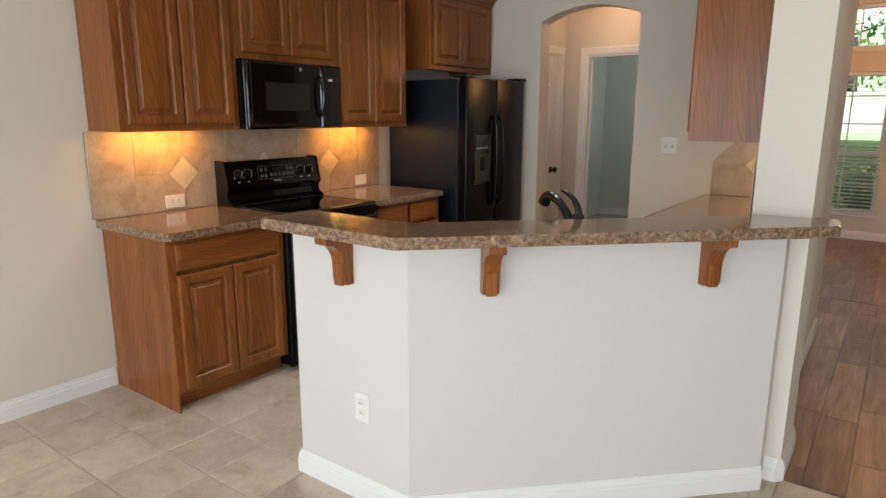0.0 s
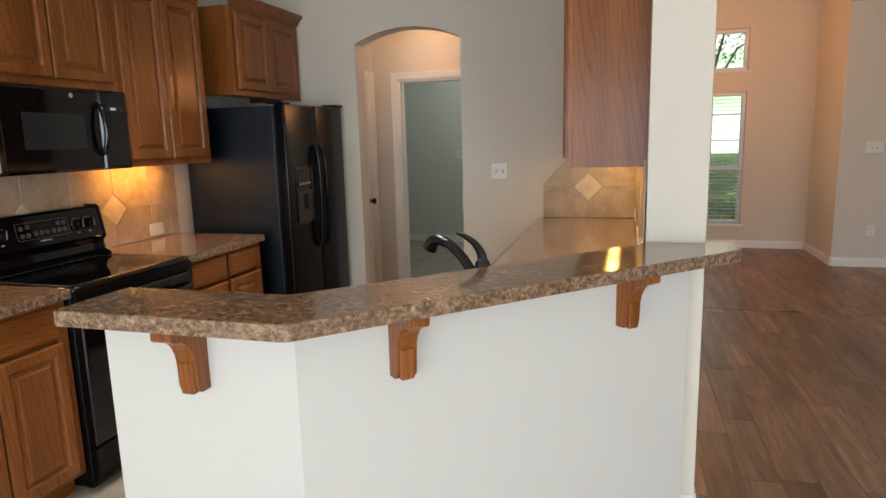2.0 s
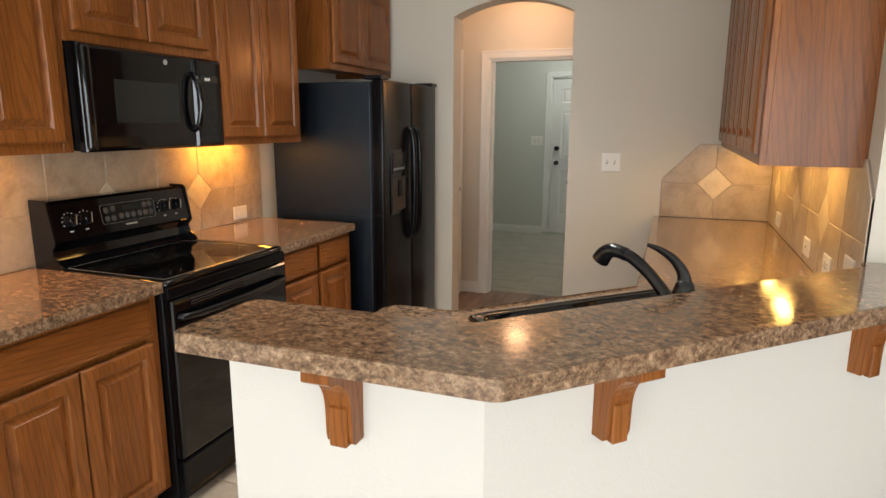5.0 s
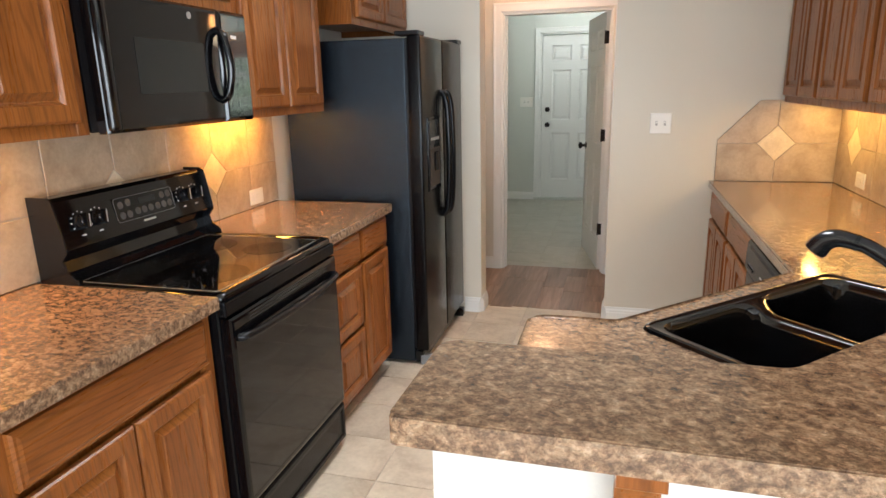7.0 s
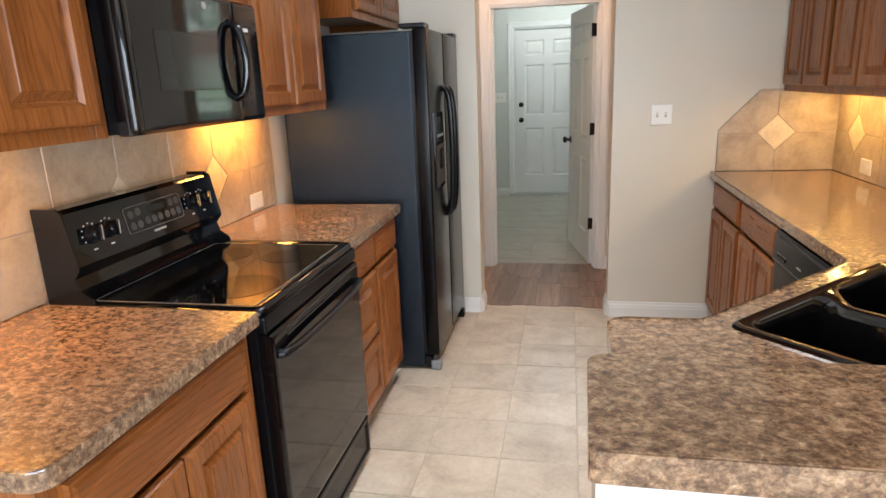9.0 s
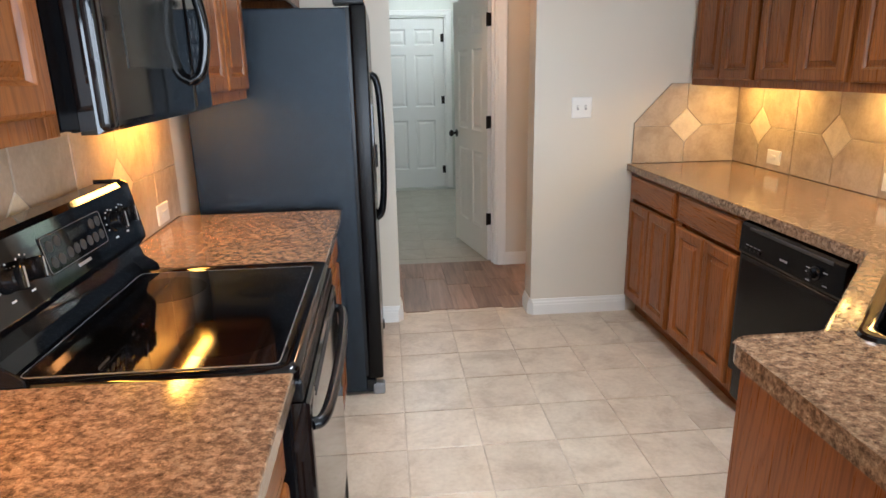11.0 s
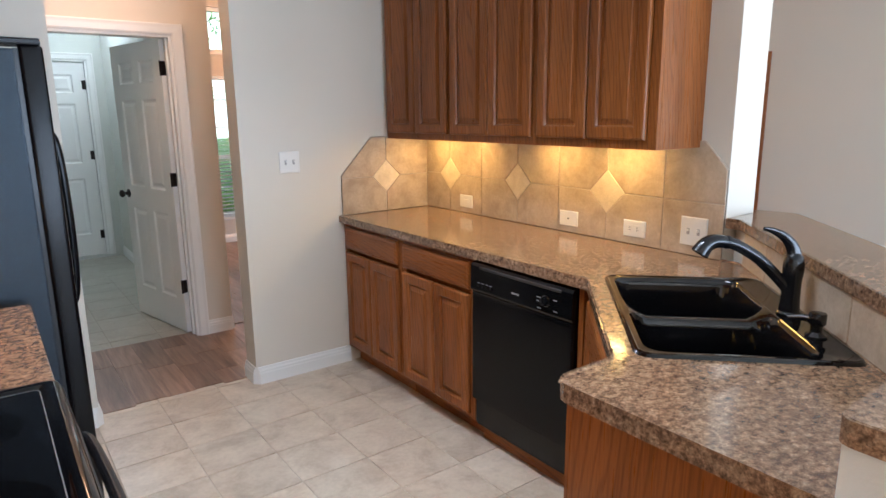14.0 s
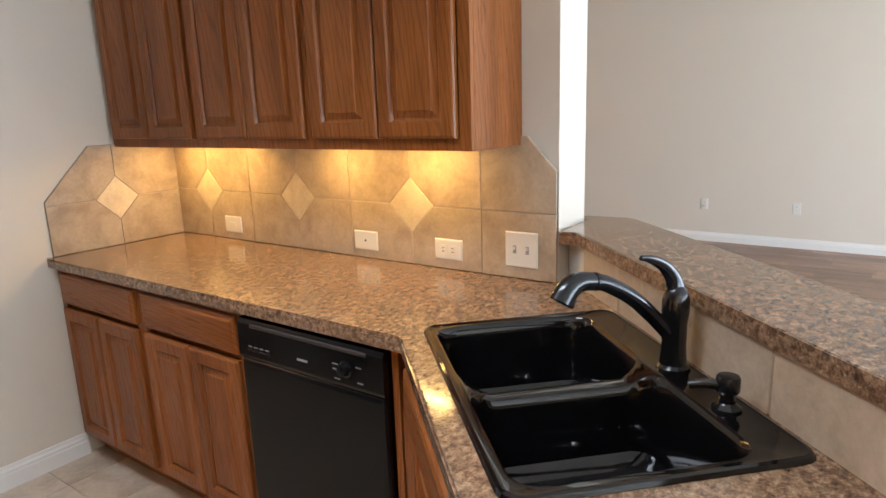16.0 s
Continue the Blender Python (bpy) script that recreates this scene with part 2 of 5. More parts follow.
def thing(name, m, label, category, group="", kind=""):
    ob = new(name)
    ob.matrix_world = m
    ob.empty_display_size = 0.1
    return tagged(ob, label, category, group, kind)


def box(lo, hi, bevel=0.0, seg=2, bm=None):
    """A box between two corners, with rounded edges."""
    bm = bm or bmesh.new()
    r = bmesh.ops.create_cube(bm, size=1.0)
    lo, hi = Vector(lo), Vector(hi)
    for v in r["verts"]:
        v.co = Vector([(lo[i] + hi[i]) / 2 + v.co[i] * (hi[i] - lo[i]) for i in range(3)])
    if bevel:
        edges = list({e for v in r["verts"] for e in v.link_edges})
        bmesh.ops.bevel(bm, geom=edges, offset=bevel, segments=seg, profile=0.6, affect="EDGES")
    return bm


def prism(points, z0, z1, bevel=0.0, seg=2, bm=None):
    """A plan polygon raised from z0 to z1."""
    bm = bm or bmesh.new()
    low = [bm.verts.new((x, y, z0)) for x, y in points]
    top = [bm.verts.new((x, y, z1)) for x, y in points]
    n = len(points)
    bm.faces.new(low[::-1])
    cap = bm.faces.new(top)
    for i in range(n):
        bm.faces.new((low[i], low[(i + 1) % n], top[(i + 1) % n], top[i]))
    if bevel:
        bmesh.ops.bevel(bm, geom=list(cap.edges), offset=bevel, segments=seg, profile=0.6, affect="EDGES")
    return bm


def profile_x(points, x0, x1, bm=None):
    """A profile in the y-z plane, drawn out along x."""
    bm = bm or bmesh.new()
    a = [bm.verts.new((x0, y, z)) for y, z in points]
    b = [bm.verts.new((x1, y, z)) for y, z in points]
    n = len(points)
    bm.faces.new(a[::-1])
    bm.faces.new(b)
    for i in range(n):
        bm.faces.new((a[i], a[(i + 1) % n], b[(i + 1) % n], b[i]))
    return bm


def cyl(r0, r1, z0, z1, seg=20, bm=None, m=None):
    bm = bm or bmesh.new()
    mat = (m or Matrix()) @ Matrix.Translation((0, 0, (z0 + z1) / 2))
    bmesh.ops.create_cone(bm, cap_ends=True, segments=seg, radius1=r0, radius2=r1, depth=z1 - z0, matrix=mat)
    return bm


def lathe(rings, seg=20, bm=None, m=None):
    """Rings of (radius, z), turned about the z axis."""
    bm = bm or bmesh.new()
    m = m or Matrix()
    loops = []
    for r, z in rings:
        loops.append([bm.verts.new(m @ Vector((r * math.cos(2 * math.pi * i / seg), r * math.sin(2 * math.pi * i / seg), z))) for i in range(seg)])
    for a, b in zip(loops, loops[1:]):
        for i in range(seg):
            bm.faces.new((a[i], a[(i + 1) % seg], b[(i + 1) % seg], b[i]))
    bm.faces.new(loops[0][::-1])
    bm.faces.new(loops[-1])
    return bm


def tube(path, radii, seg=14, bm=None, flat=1.0):
    """A tube along a path of points, with a radius for each of them."""
    bm = bm or bmesh.new()
    pts = [Vector(p) for p in path]
    loops = []
    side = None
    for i, p in enumerate(pts):
        d = (pts[min(i + 1, len(pts) - 1)] - pts[max(i - 1, 0)]).normalized()
        if side is None:
            side = d.cross(Vector((0, 0, 1)) if abs(d.z) < 0.9 else Vector((1, 0, 0))).normalized()
        side = (side - d * side.dot(d)).normalized()
        up = d.cross(side)
        loops.append([bm.verts.new(p + radii[i] * (math.cos(2 * math.pi * k / seg) * side + flat * math.sin(2 * math.pi * k / seg) * up)) for k in range(seg)])
    for a, b in zip(loops, loops[1:]):
        for k in range(seg):
            bm.faces.new((a[k], a[(k + 1) % seg], b[(k + 1) % seg], b[k]))
    bm.faces.new(loops[0][::-1])
    bm.faces.new(loops[-1])
    return bm


def smooth_path(points, n=8):
    """A curve through points."""
    p = [Vector(q) for q in points]
    p = [2 * p[0] - p[1]] + p + [2 * p[-1] - p[-2]]
    out = []
    for i in range(1, len(p) - 2):
        for k in range(n):
            t = k / n
            out.append(0.5 * (2 * p[i] + (p[i + 1] - p[i - 1]) * t + (2 * p[i - 1] - 5 * p[i] + 4 * p[i + 1] - p[i + 2]) * t * t + (3 * p[i] - 3 * p[i + 1] + p[i + 2] - p[i - 1]) * t ** 3))
    return out + [p[-2]]


def nested(x0, x1, z0, z1, steps, bm=None, back=0.0):
    """A panel in the x-z plane that faces -y: rings of (inset, y) from the outer edge to the middle."""
    bm = bm or bmesh.new()
    loops = []
    for d, y in [(0.0, back)] + steps:
        loops.append([bm.verts.new(c) for c in ((x0 + d, y, z0 + d), (x1 - d, y, z0 + d), (x1 - d, y, z1 - d), (x0 + d, y, z1 - d))])
    for a, b in zip(loops, loops[1:]):
        for i in range(4):
            bm.faces.new((a[i], a[(i + 1) % 4], b[(i + 1) % 4], b[i]))
    bm.faces.new(loops[0][::-1])
    bm.faces.new(loops[-1])
    return bm


def rounded(points, radius, seg=5):
    """A plan polygon with its corners rounded; radius: one for each corner."""
    out = []
    n = len(points)
    for i in range(n):
        p, a, b = Vector(points[i]), Vector(points[i - 1]), Vector(points[(i + 1) % n])
        r = radius[i]
        if r <= 0:
            out.append(tuple(p))
            continue
        da, db = (a - p).normalized(), (b - p).normalized()
        for k in range(seg + 1):
            t = k / seg
            out.append(tuple((1 - t) ** 2 * (p + da * r) + 2 * t * (1 - t) * p + t * t * (p + db * r)))
    return out


def setting(name, bm, mat, label, category="wall"):
    return tagged(link_mesh(name, bm, mat), label, category, "", "structure")


# ---- large structure ----
WX, EX = -3.19, -0.29          # kitchen faces of the west and east kitchen walls
NY = 4.925                     # kitchen face of the arch wall
CEIL = 2.74
TRAY = 3.35                    # higher dining room ceiling
HALL_N = 5.96                  # hall's north wall face
DIN_N = 9.15                   # dining room's north wall face
LIV_E = 4.9                    # living room's east wall face
SOUTH = -2.8
THIN = -0.185                  # living room face of the east kitchen wall behind its end pier

setting("wall_west", box((WX - 0.14, SOUTH, 0), (WX, 5.08, CEIL)), wall_paint, "smooth beige painted wall beside the oak cabinets")
setting("wall_kitchen_east", prism([(EX, 2.905), (-0.085, 2.905), (-0.085, 3.25), (THIN, 3.25), (THIN, NY), (EX, NY)], 0, CEIL), wall_paint, "beige wall end that carries the wall cabinets")


def arch_wall():
    """A wall with an arched opening, built as columns and an arched head."""
    bm = bmesh.new()
    x0, x1, spring, apex = -2.29, -1.495, 2.173, 2.268
    y0, y1 = NY, 5.08
    box((WX, y0, 0), (x0, y1, CEIL), bm=bm)
    box((x1, y0, 0), (THIN, y1, CEIL), bm=bm)
    n = 18
    rise, half = apex - spring, (x1 - x0) / 2
    rad = (half * half + rise * rise) / (2 * rise)
    xs = [x0 + (x1 - x0) * i / n for i in range(n + 1)]
    zs = [apex - rad + math.sqrt(rad * rad - (x - (x0 + x1) / 2) ** 2) for x in xs]
    rows = [[bm.verts.new((x, y, z)) for x, z in zip(xs, zs)] for y in (y0, y1)]
    tops = [[bm.verts.new((x, y, CEIL)) for x in xs] for y in (y0, y1)]
    for i in range(n):
        bm.faces.new((rows[0][i], rows[0][i + 1], rows[1][i + 1], rows[1][i]))
        bm.faces.new((rows[0][i], tops[0][i], tops[0][i + 1], rows[0][i + 1]))
        bm.faces.new((rows[1][i], rows[1][i + 1], tops[1][i + 1], tops[1][i]))
    return setting("wall_arch", bm, wall_paint, "beige wall with an arched opening to the hall")


arch = arch_wall()


def wall_with_openings(name, along, fixed, thick, a0, a1, openings, mat, label, top=CEIL):
    """A wall along x or y with rectangular holes: openings of (a, b, z0, z1), in order, no two at one place but stacked in z."""
    bm = bmesh.new()

    def block(u0, u1, z0, z1):
        if u1 - u0 < 1e-4 or z1 - z0 < 1e-4:
            return
        if along == "x":
            box((u0, min(fixed, fixed + thick), z0), (u1, max(fixed, fixed + thick), z1), bm=bm)
        else:
            box((min(fixed, fixed + thick), u0, z0), (max(fixed, fixed + thick), u1, z1), bm=bm)

    cols = sorted({(o[0], o[1]) for o in openings})
    u = a0
    for b0, b1 in cols:
        block(u, b0, 0, top)
        z = 0
        for o in sorted([o for o in openings if (o[0], o[1]) == (b0, b1)], key=lambda q: q[2]):
            block(b0, b1, z, o[2])
            z = o[3]
        block(b0, b1, z, top)
        u = b1
    block(u, a1, 0, top)
    return setting(name, bm, mat, label)


DW = [(-0.80, -0.04), (0.29, 1.05)]
wall_with_openings("wall_dining_north", "x", DIN_N, 0.14, -1.29, 1.80, [(a, b, z0, z1) for a, b in DW for z0, z1 in ((0.30, 1.95), (2.20, 2.70))], wall_paint, "warm lit beige dining room wall with tall windows", TRAY)
setting("wall_dining_east", box((1.80, 8.24, 0), (1.94, DIN_N + 0.14, TRAY)), wall_paint, "beige dining room side wall")
setting("wall_dining_riser", box((1.80, 6.0, CEIL), (1.94, 8.24, TRAY)), wall_paint, "beige upper wall of the raised dining ceiling")
setting("wall_entry", box((1.80, 8.10, 0), (LIV_E, 8.24, CEIL)), wall_paint, "beige wall beside the dining room")
setting("wall_living_east", box((LIV_E, SOUTH, 0), (LIV_E + 0.14, 8.24, CEIL)), wall_paint, "plain beige living room wall")
wall_with_openings("wall_south", "x", SOUTH - 0.14, 0.14, WX - 0.14, LIV_E + 0.14, [(-3.0, 0.6, 0.38, 2.52), (1.1, 4.1, 0.38, 2.52)], wall_paint, "beige wall with wide windows behind the walk")
wall_with_openings("wall_hall_north", "x", HALL_N, 0.11, -3.6, -1.29, [(-2.335, -1.525, 0.0, 1.995)], hall_paint, "hall wall with a doorway to the utility room")
wall_with_openings("wall_hall_west", "y", -2.57, -0.12, 5.08, HALL_N, [(5.125, 5.855, 0.0, 2.005)], hall_paint, "hall end wall with a closed panel door")
setting("wall_utility_east", box((-1.42, HALL_N + 0.11, 0), (-1.29, DIN_N + 0.14, TRAY)), utility_paint, "pale green grey wall between utility and dining room")
setting("wall_utility_west", box((-3.6, HALL_N + 0.11, 0), (-3.46, 9.2, CEIL)), utility_paint, "pale green grey utility room wall")
wall_with_openings("wall_utility_north", "x", 9.2, 0.14, -3.6, -1.42, [(-2.425, -1.575, 0.03, 2.07)], utility_paint, "pale green grey wall with the back door")
bm = box((WX - 0.14, SOUTH - 0.14, CEIL), (LIV_E + 0.14, 5.08, CEIL + 0.12))
box((-3.6, 5.08, CEIL), (-1.29, DIN_N + 0.14, CEIL + 0.12), bm=bm)
box((-1.29, 5.08, CEIL), (1.94, 6.0, CEIL + 0.12), bm=bm)
box((1.94, 5.08, CEIL), (LIV_E + 0.14, DIN_N + 0.14, CEIL + 0.12), bm=bm)
box((-1.42, 5.88, TRAY), (1.94, DIN_N + 0.14, TRAY + 0.12), bm=bm)
box((-1.42, 5.88, CEIL + 0.12), (1.94, 6.0, TRAY), bm=bm)
tagged(link_mesh("ceiling", bm, ceiling_paint), "white textured ceiling over the open rooms", "ceiling", "", "structure")
setting("soffit_hall", box((-2.57, 5.08, 2.62), (-1.29, HALL_N, 2.70)), ceiling_paint, "lowered white hall ceiling", "ceiling")

setting("trim_living_doorway", box((LIV_E - 0.018, 5.40, 0.0), (LIV_E - 0.001, 5.47, 2.16), 0.004, 1), oak_v, "narrow brown wood edge of a doorway in the living room", "door frame")

# half wall of the breakfast bar, plan polygon
C_IN, C_OUT, Y_IN, Y_OUT = 3.115, 2.955, 1.925, 1.820
pony = [(-1.706, Y_OUT), (Y_OUT - C_OUT, Y_OUT), (-0.145, C_OUT - 0.145), (-0.145, 2.904), (2.904 - C_IN, 2.904), (Y_IN - C_IN, Y_IN), (-1.706, Y_IN)]
setting("wall_bar", prism(pony, 0, 1.046), pony_paint, "pale painted half wall under the breakfast bar")

# floors: substrate with grout, tiles and planks on it
TILE_X, TILE_Y, TX, TY = -2.0, 3.577, 0.306, 0.288
floor = tagged(link_mesh("floor", box((WX - 0.14, SOUTH - 0.14, -0.12), (LIV_E + 0.14, DIN_N + 0.14, -0.0045)), floor_grout), "mottled tan ceramic tile floor with sandy grout", "floor", "", "structure")
wood_floor = tagged(link_mesh("floor_wood", box((-2.70, 5.09, -0.02), (LIV_E, DIN_N, -0.004)), cavity_dark), "brown hand scraped wood plank floor", "floor", "", "structure")
tagged(link_mesh("floor_wood_living", box((THIN + 0.002, 2.935, -0.02), (LIV_E, 5.09, -0.004)), cavity_dark), "brown wood plank floor of the living room", "floor", "", "structure")
tagged(link_mesh("floor_utility", box((-3.6, HALL_N + 0.105, -0.02), (-1.40, 9.2, -0.0005)), utility_grout), "pale tile floor of the utility room", "floor", "", "structure")


def baseboard(name, x0, y0, x1, y1, label="white painted baseboard with a moulded top edge", h=0.1, mat=None, cut=(0.0, 0.0)):
    """A moulded board along a wall face from one plan point to another; the room lies on its right side."""
    d = Vector((x1 - x0, y1 - y0))
    ln = d.length
    prof = [(0, 0), (-0.016, 0), (-0.016, h * 0.62), (-0.013, h * 0.68), (-0.013, h * 0.78), (-0.008, h * 0.86), (-0.006, h), (0, h)]
    bm = profile_x(prof, 0, ln)
    for v in bm.verts:
        v.co.x += (cut[0] * v.co.y if v.co.x < 0.001 else -cut[1] * v.co.y)
    ob = link_mesh(name, bm, mat or trim_paint)
    ob.matrix_world = Matrix.Translation((x0, y0, 0)) @ Matrix.Rotation(math.atan2(d.y, d.x), 4, "Z")
    return tagged(ob, label, "baseboard", "", "structure")


baseboard("baseboard", -1.706, Y_OUT, Y_OUT - C_OUT, Y_OUT, cut=(0.95, -0.4))
baseboard("baseboard", Y_OUT - C_OUT, Y_OUT, -0.145, C_OUT - 0.145, cut=(-0.4, 0))
baseboard("baseboard", -1.706, Y_IN, -1.706, Y_OUT, cut=(0, 0.95))
baseboard("baseboard", -0.145, 2.905, -0.085, 2.905, cut=(0, -0.95))
baseboard("baseboard", -0.085, 2.905, -0.085, 3.25, cut=(-0.95, -0.95))
baseboard("baseboard", -0.085, 3.25, THIN, 3.25, cut=(-0.95, 0))
baseboard("baseboard", THIN, 3.25, THIN, 5.08, cut=(0, 0))
baseboard("baseboard", WX, SOUTH, WX, 1.79)
baseboard("baseboard", -2.40, NY, -2.29, NY, cut=(0, -0.95))
baseboard("baseboard", -2.29, NY, -2.29, 5.08, cut=(-0.95, 0))
baseboard("baseboard", -1.495, 5.08, -1.495, NY, cut=(0, -0.95))
baseboard("baseboard", -1.495, NY, -0.90, NY, cut=(-0.95, 0))
baseboard("baseboard", -2.57, HALL_N, -2.395, HALL_N)
baseboard("baseboard", -2.57, 5.925, -2.57, HALL_N)
baseboard("baseboard", -1.456, HALL_N, -1.29, HALL_N, cut=(0, -0.95))
baseboard("baseboard", -1.29, HALL_N, -1.29, DIN_N, cut=(-0.95, 0))
baseboard("baseboard", -1.29, DIN_N, 1.80, DIN_N)
baseboard("baseboard", 1.80, DIN_N, 1.80, 8.10, cut=(0, -0.95))
baseboard("baseboard", 1.80, 8.10, LIV_E, 8.10, cut=(-0.95, 0))
baseboard("baseboard", LIV_E, 8.10, LIV_E, SOUTH)
baseboard("baseboard", -3.46, 9.2, -2.495, 9.2)
baseboard("baseboard", -1.42, 9.2, -1.42, HALL_N + 0.11)

# ---- panel doors of the house ----
FACE = {"+x": 90, "-x": -90, "-y": 0, "+y": 180}


def six_panel(w, h, t=0.035):
    """A six panel door leaf, in x 0..w, front at y 0 and back at y t."""
    bm = bmesh.new()
    st, mid = 0.115, 0.10
    pw = (w - 2 * st - mid) / 2
    cols = [(st, st + pw), (st + pw + mid, w - st)]
    rows = [(0.23, 0.83), (0.99, 1.60), (1.71, h - 0.12)]
    xs = [0, cols[0][0], cols[0][1], cols[1][0], cols[1][1], w]
    zs = [0, rows[0][0], rows[0][1], rows[1][0], rows[1][1], rows[2][0], rows[2][1], h]
    for y, s in ((0.0, 1), (t, -1)):
        for i in range(5):
            for j in range(7):
                x0, x1, z0, z1 = xs[i], xs[i + 1], zs[j], zs[j + 1]
                if i in (1, 3) and j in (1, 3, 5):
                    loops = []
                    for d, q in ((0, 0), (0.012, 0.009), (0.022, 0.010), (0.045, 0.004)):
                        loops.append([bm.verts.new((a, y + s * q, c)) for a, c in ((x0 + d, z0 + d), (x1 - d, z0 + d), (x1 - d, z1 - d), (x0 + d, z1 - d))])
                    for a, b in zip(loops, loops[1:]):
                        for k in range(4):
                            bm.faces.new((a[k], a[(k + 1) % 4], b[(k + 1) % 4], b[k]))
                    bm.faces.new(loops[-1])
                else:
                    bm.faces.new([bm.verts.new((a, y, c)) for a, c in ((x0, z0), (x1, z0), (x1, z1), (x0, z1))])
    for (xa, xb, za, zb) in ((0, 0, 0, h), (w, w, 0, h)):
        bm.faces.new([bm.verts.new(c) for c in ((xa, 0, za), (xa, t, za), (xa, t, zb), (xa, 0, zb))])
    for z in (0, h):
        bm.faces.new([bm.verts.new(c) for c in ((0, 0, z), (w, 0, z), (w, t, z), (0, t, z))])
    bmesh.ops.remove_doubles(bm, verts=bm.verts[:], dist=0.0004)
    return bm


def knob(parent, x, z, y=0.0, s=1, name="door_knob"):
    m = Matrix.Translation((x, y, z)) @ Matrix.Rotation(radians(90 * s), 4, "X")
    rings = [(0.030, 0.0), (0.031, 0.006), (0.014, 0.010), (0.011, 0.030), (0.020, 0.036), (0.028, 0.046), (0.028, 0.056), (0.018, 0.066), (0.002, 0.069)]
    return part(name, lathe(rings, 18, m=m), bronze, parent, "dark bronze round knob", smooth=True)


def hinge(parent, x, z, y0, y1):
    bm = box((x - 0.003, min(y0, y1), z - 0.045), (x + 0.003, max(y0, y1), z + 0.045), 0.001, 1)
    cyl(0.007, 0.007, z - 0.047, z + 0.047, 10, bm, Matrix.Translation((x, y0, 0)))
    return part("hinge", bm, bronze, parent, "dark bronze hinge")


def casing(name, m, w, h, label, depth=0.0):
    """Moulded trim round a doorway; opening in x 0..w, wall face at y 0."""
    cw = 0.068
    prof = [(0.0, 0.0), (0.0, -0.010), (0.012, -0.016), (0.045, -0.018), (0.06, -0.021), (cw, -0.019), (cw, 0.0)]
    bm = bmesh.new()
    loops = []
    for off, y in prof:
        loops.append([bm.verts.new(c) for c in ((-off, y, 0), (-off, y, h + off), (w + off, y, h + off), (w + off, y, 0))])
    loops.append(loops[0])
    for a, b in zip(loops, loops[1:]):
        for i in range(3):
            bm.faces.new((a[i], a[i + 1], b[i + 1], b[i]))
    ob = link_mesh(name, bm, trim_paint)
    ob.matrix_world = m
    tagged(ob, label, "door frame", "", "structure")
    if depth:
        jb = bmesh.new()
        box((-0.002, 0.001, 0), (0.016, depth - 0.001, h), bm=jb)
        box((w - 0.016, 0.001, 0), (w + 0.002, depth - 0.001, h), bm=jb)
        box((0.016, 0.001, h - 0.016), (w - 0.016, depth - 0.001, h + 0.002), bm=jb)
        box((0.016, depth * 0.45, 0), (0.028, depth * 0.45 + 0.035, h - 0.016), bm=jb)
        box((w - 0.028, depth * 0.45, 0), (w - 0.016, depth * 0.45 + 0.035, h - 0.016), bm=jb)
        part("door_jamb", jb, trim_paint, ob, "white painted door jamb")
    return ob


casing("trim_utility_door", pose(-2.335, HALL_N, 0), 0.81, 1.995, "white moulded casing round the utility doorway", 0.11)
casing("trim_hall_door", pose(-2.57, 5.125, 0, 0, 0, 90), 0.73, 2.005, "white moulded casing round the hall door", 0.12)
casing("trim_back_door", pose(-2.425, 9.2, 0.03), 0.85, 2.04, "white moulded casing round the back door", 0.14)


def house_door(name, m, w, h, label, latch, bolt=False, hinges=False):
    ob = thing(name, m, label, "door")
    leaf = part("door_leaf", six_panel(w, h), door_paint, ob)
    knob(ob, latch, 0.93)
    knob(ob, latch, 0.93, 0.035, -1)
    if bolt:
        knob(ob, latch, 1.12, name="deadbolt")
    if hinges:
        hx = w if latch < w / 2 else 0
        for z in (0.22 if bolt else 0.33, 1.07, 1.79):
            hinge(ob, hx - (0.004 if bolt else 0.0), z, -0.006 if bolt else 0.035 + 0.004, 0.03 if bolt else 0.0)
            if bolt:
                part("hinge_plate", box((hx - 0.036, -0.003, z - 0.045), (hx - 0.006, 0.001, z + 0.045)), bronze, ob)
    return ob


house_door("back_door", pose(-2.404, 9.225, 0.035), 0.808, 2.012, "white six panel back door with bronze knob and deadbolt", 0.07, True, True)
house_door("hall_door", pose(-2.585, 5.143, 0.008, 0, 0, 90), 0.694, 1.98, "closed white six panel door in the hall", 0.62)
# leaf swung into the utility room: hinge line on the jamb's far corner
open_door = house_door("utility_door", pose(-1.543, HALL_N + 0.112, 0.01, 0, 0, 102), 0.775, 1.975, "open white six panel door with bronze hinges", 0.715, False, True)

# ---- cabinets ----
DOOR_STEPS = [(0.0, -0.013), (0.004, -0.0185), (0.010, -0.021), (0.047, -0.021), (0.051, -0.0165), (0.055, -0.009), (0.060, -0.0075), (0.078, -0.0165), (0.081, -0.0195), (0.085, -0.0195)]
DRAWER_STEPS = [(0.0, -0.012), (0.006, -0.017), (0.012, -0.017), (0.020, -0.020)]


def cab_door(parent, x0, x1, z0, z1, y=0.0, name="door"):
    return part(name, nested(x0, x1, z0, z1, DOOR_STEPS), oak_v, parent, m=pose(0, y, 0))


def cab_drawer(parent, x0, x1, z0, z1, y=0.0):
    return part("drawer_front", nested(x0, x1, z0, z1, DRAWER_STEPS), oak_h, parent, m=pose(0, y, 0))


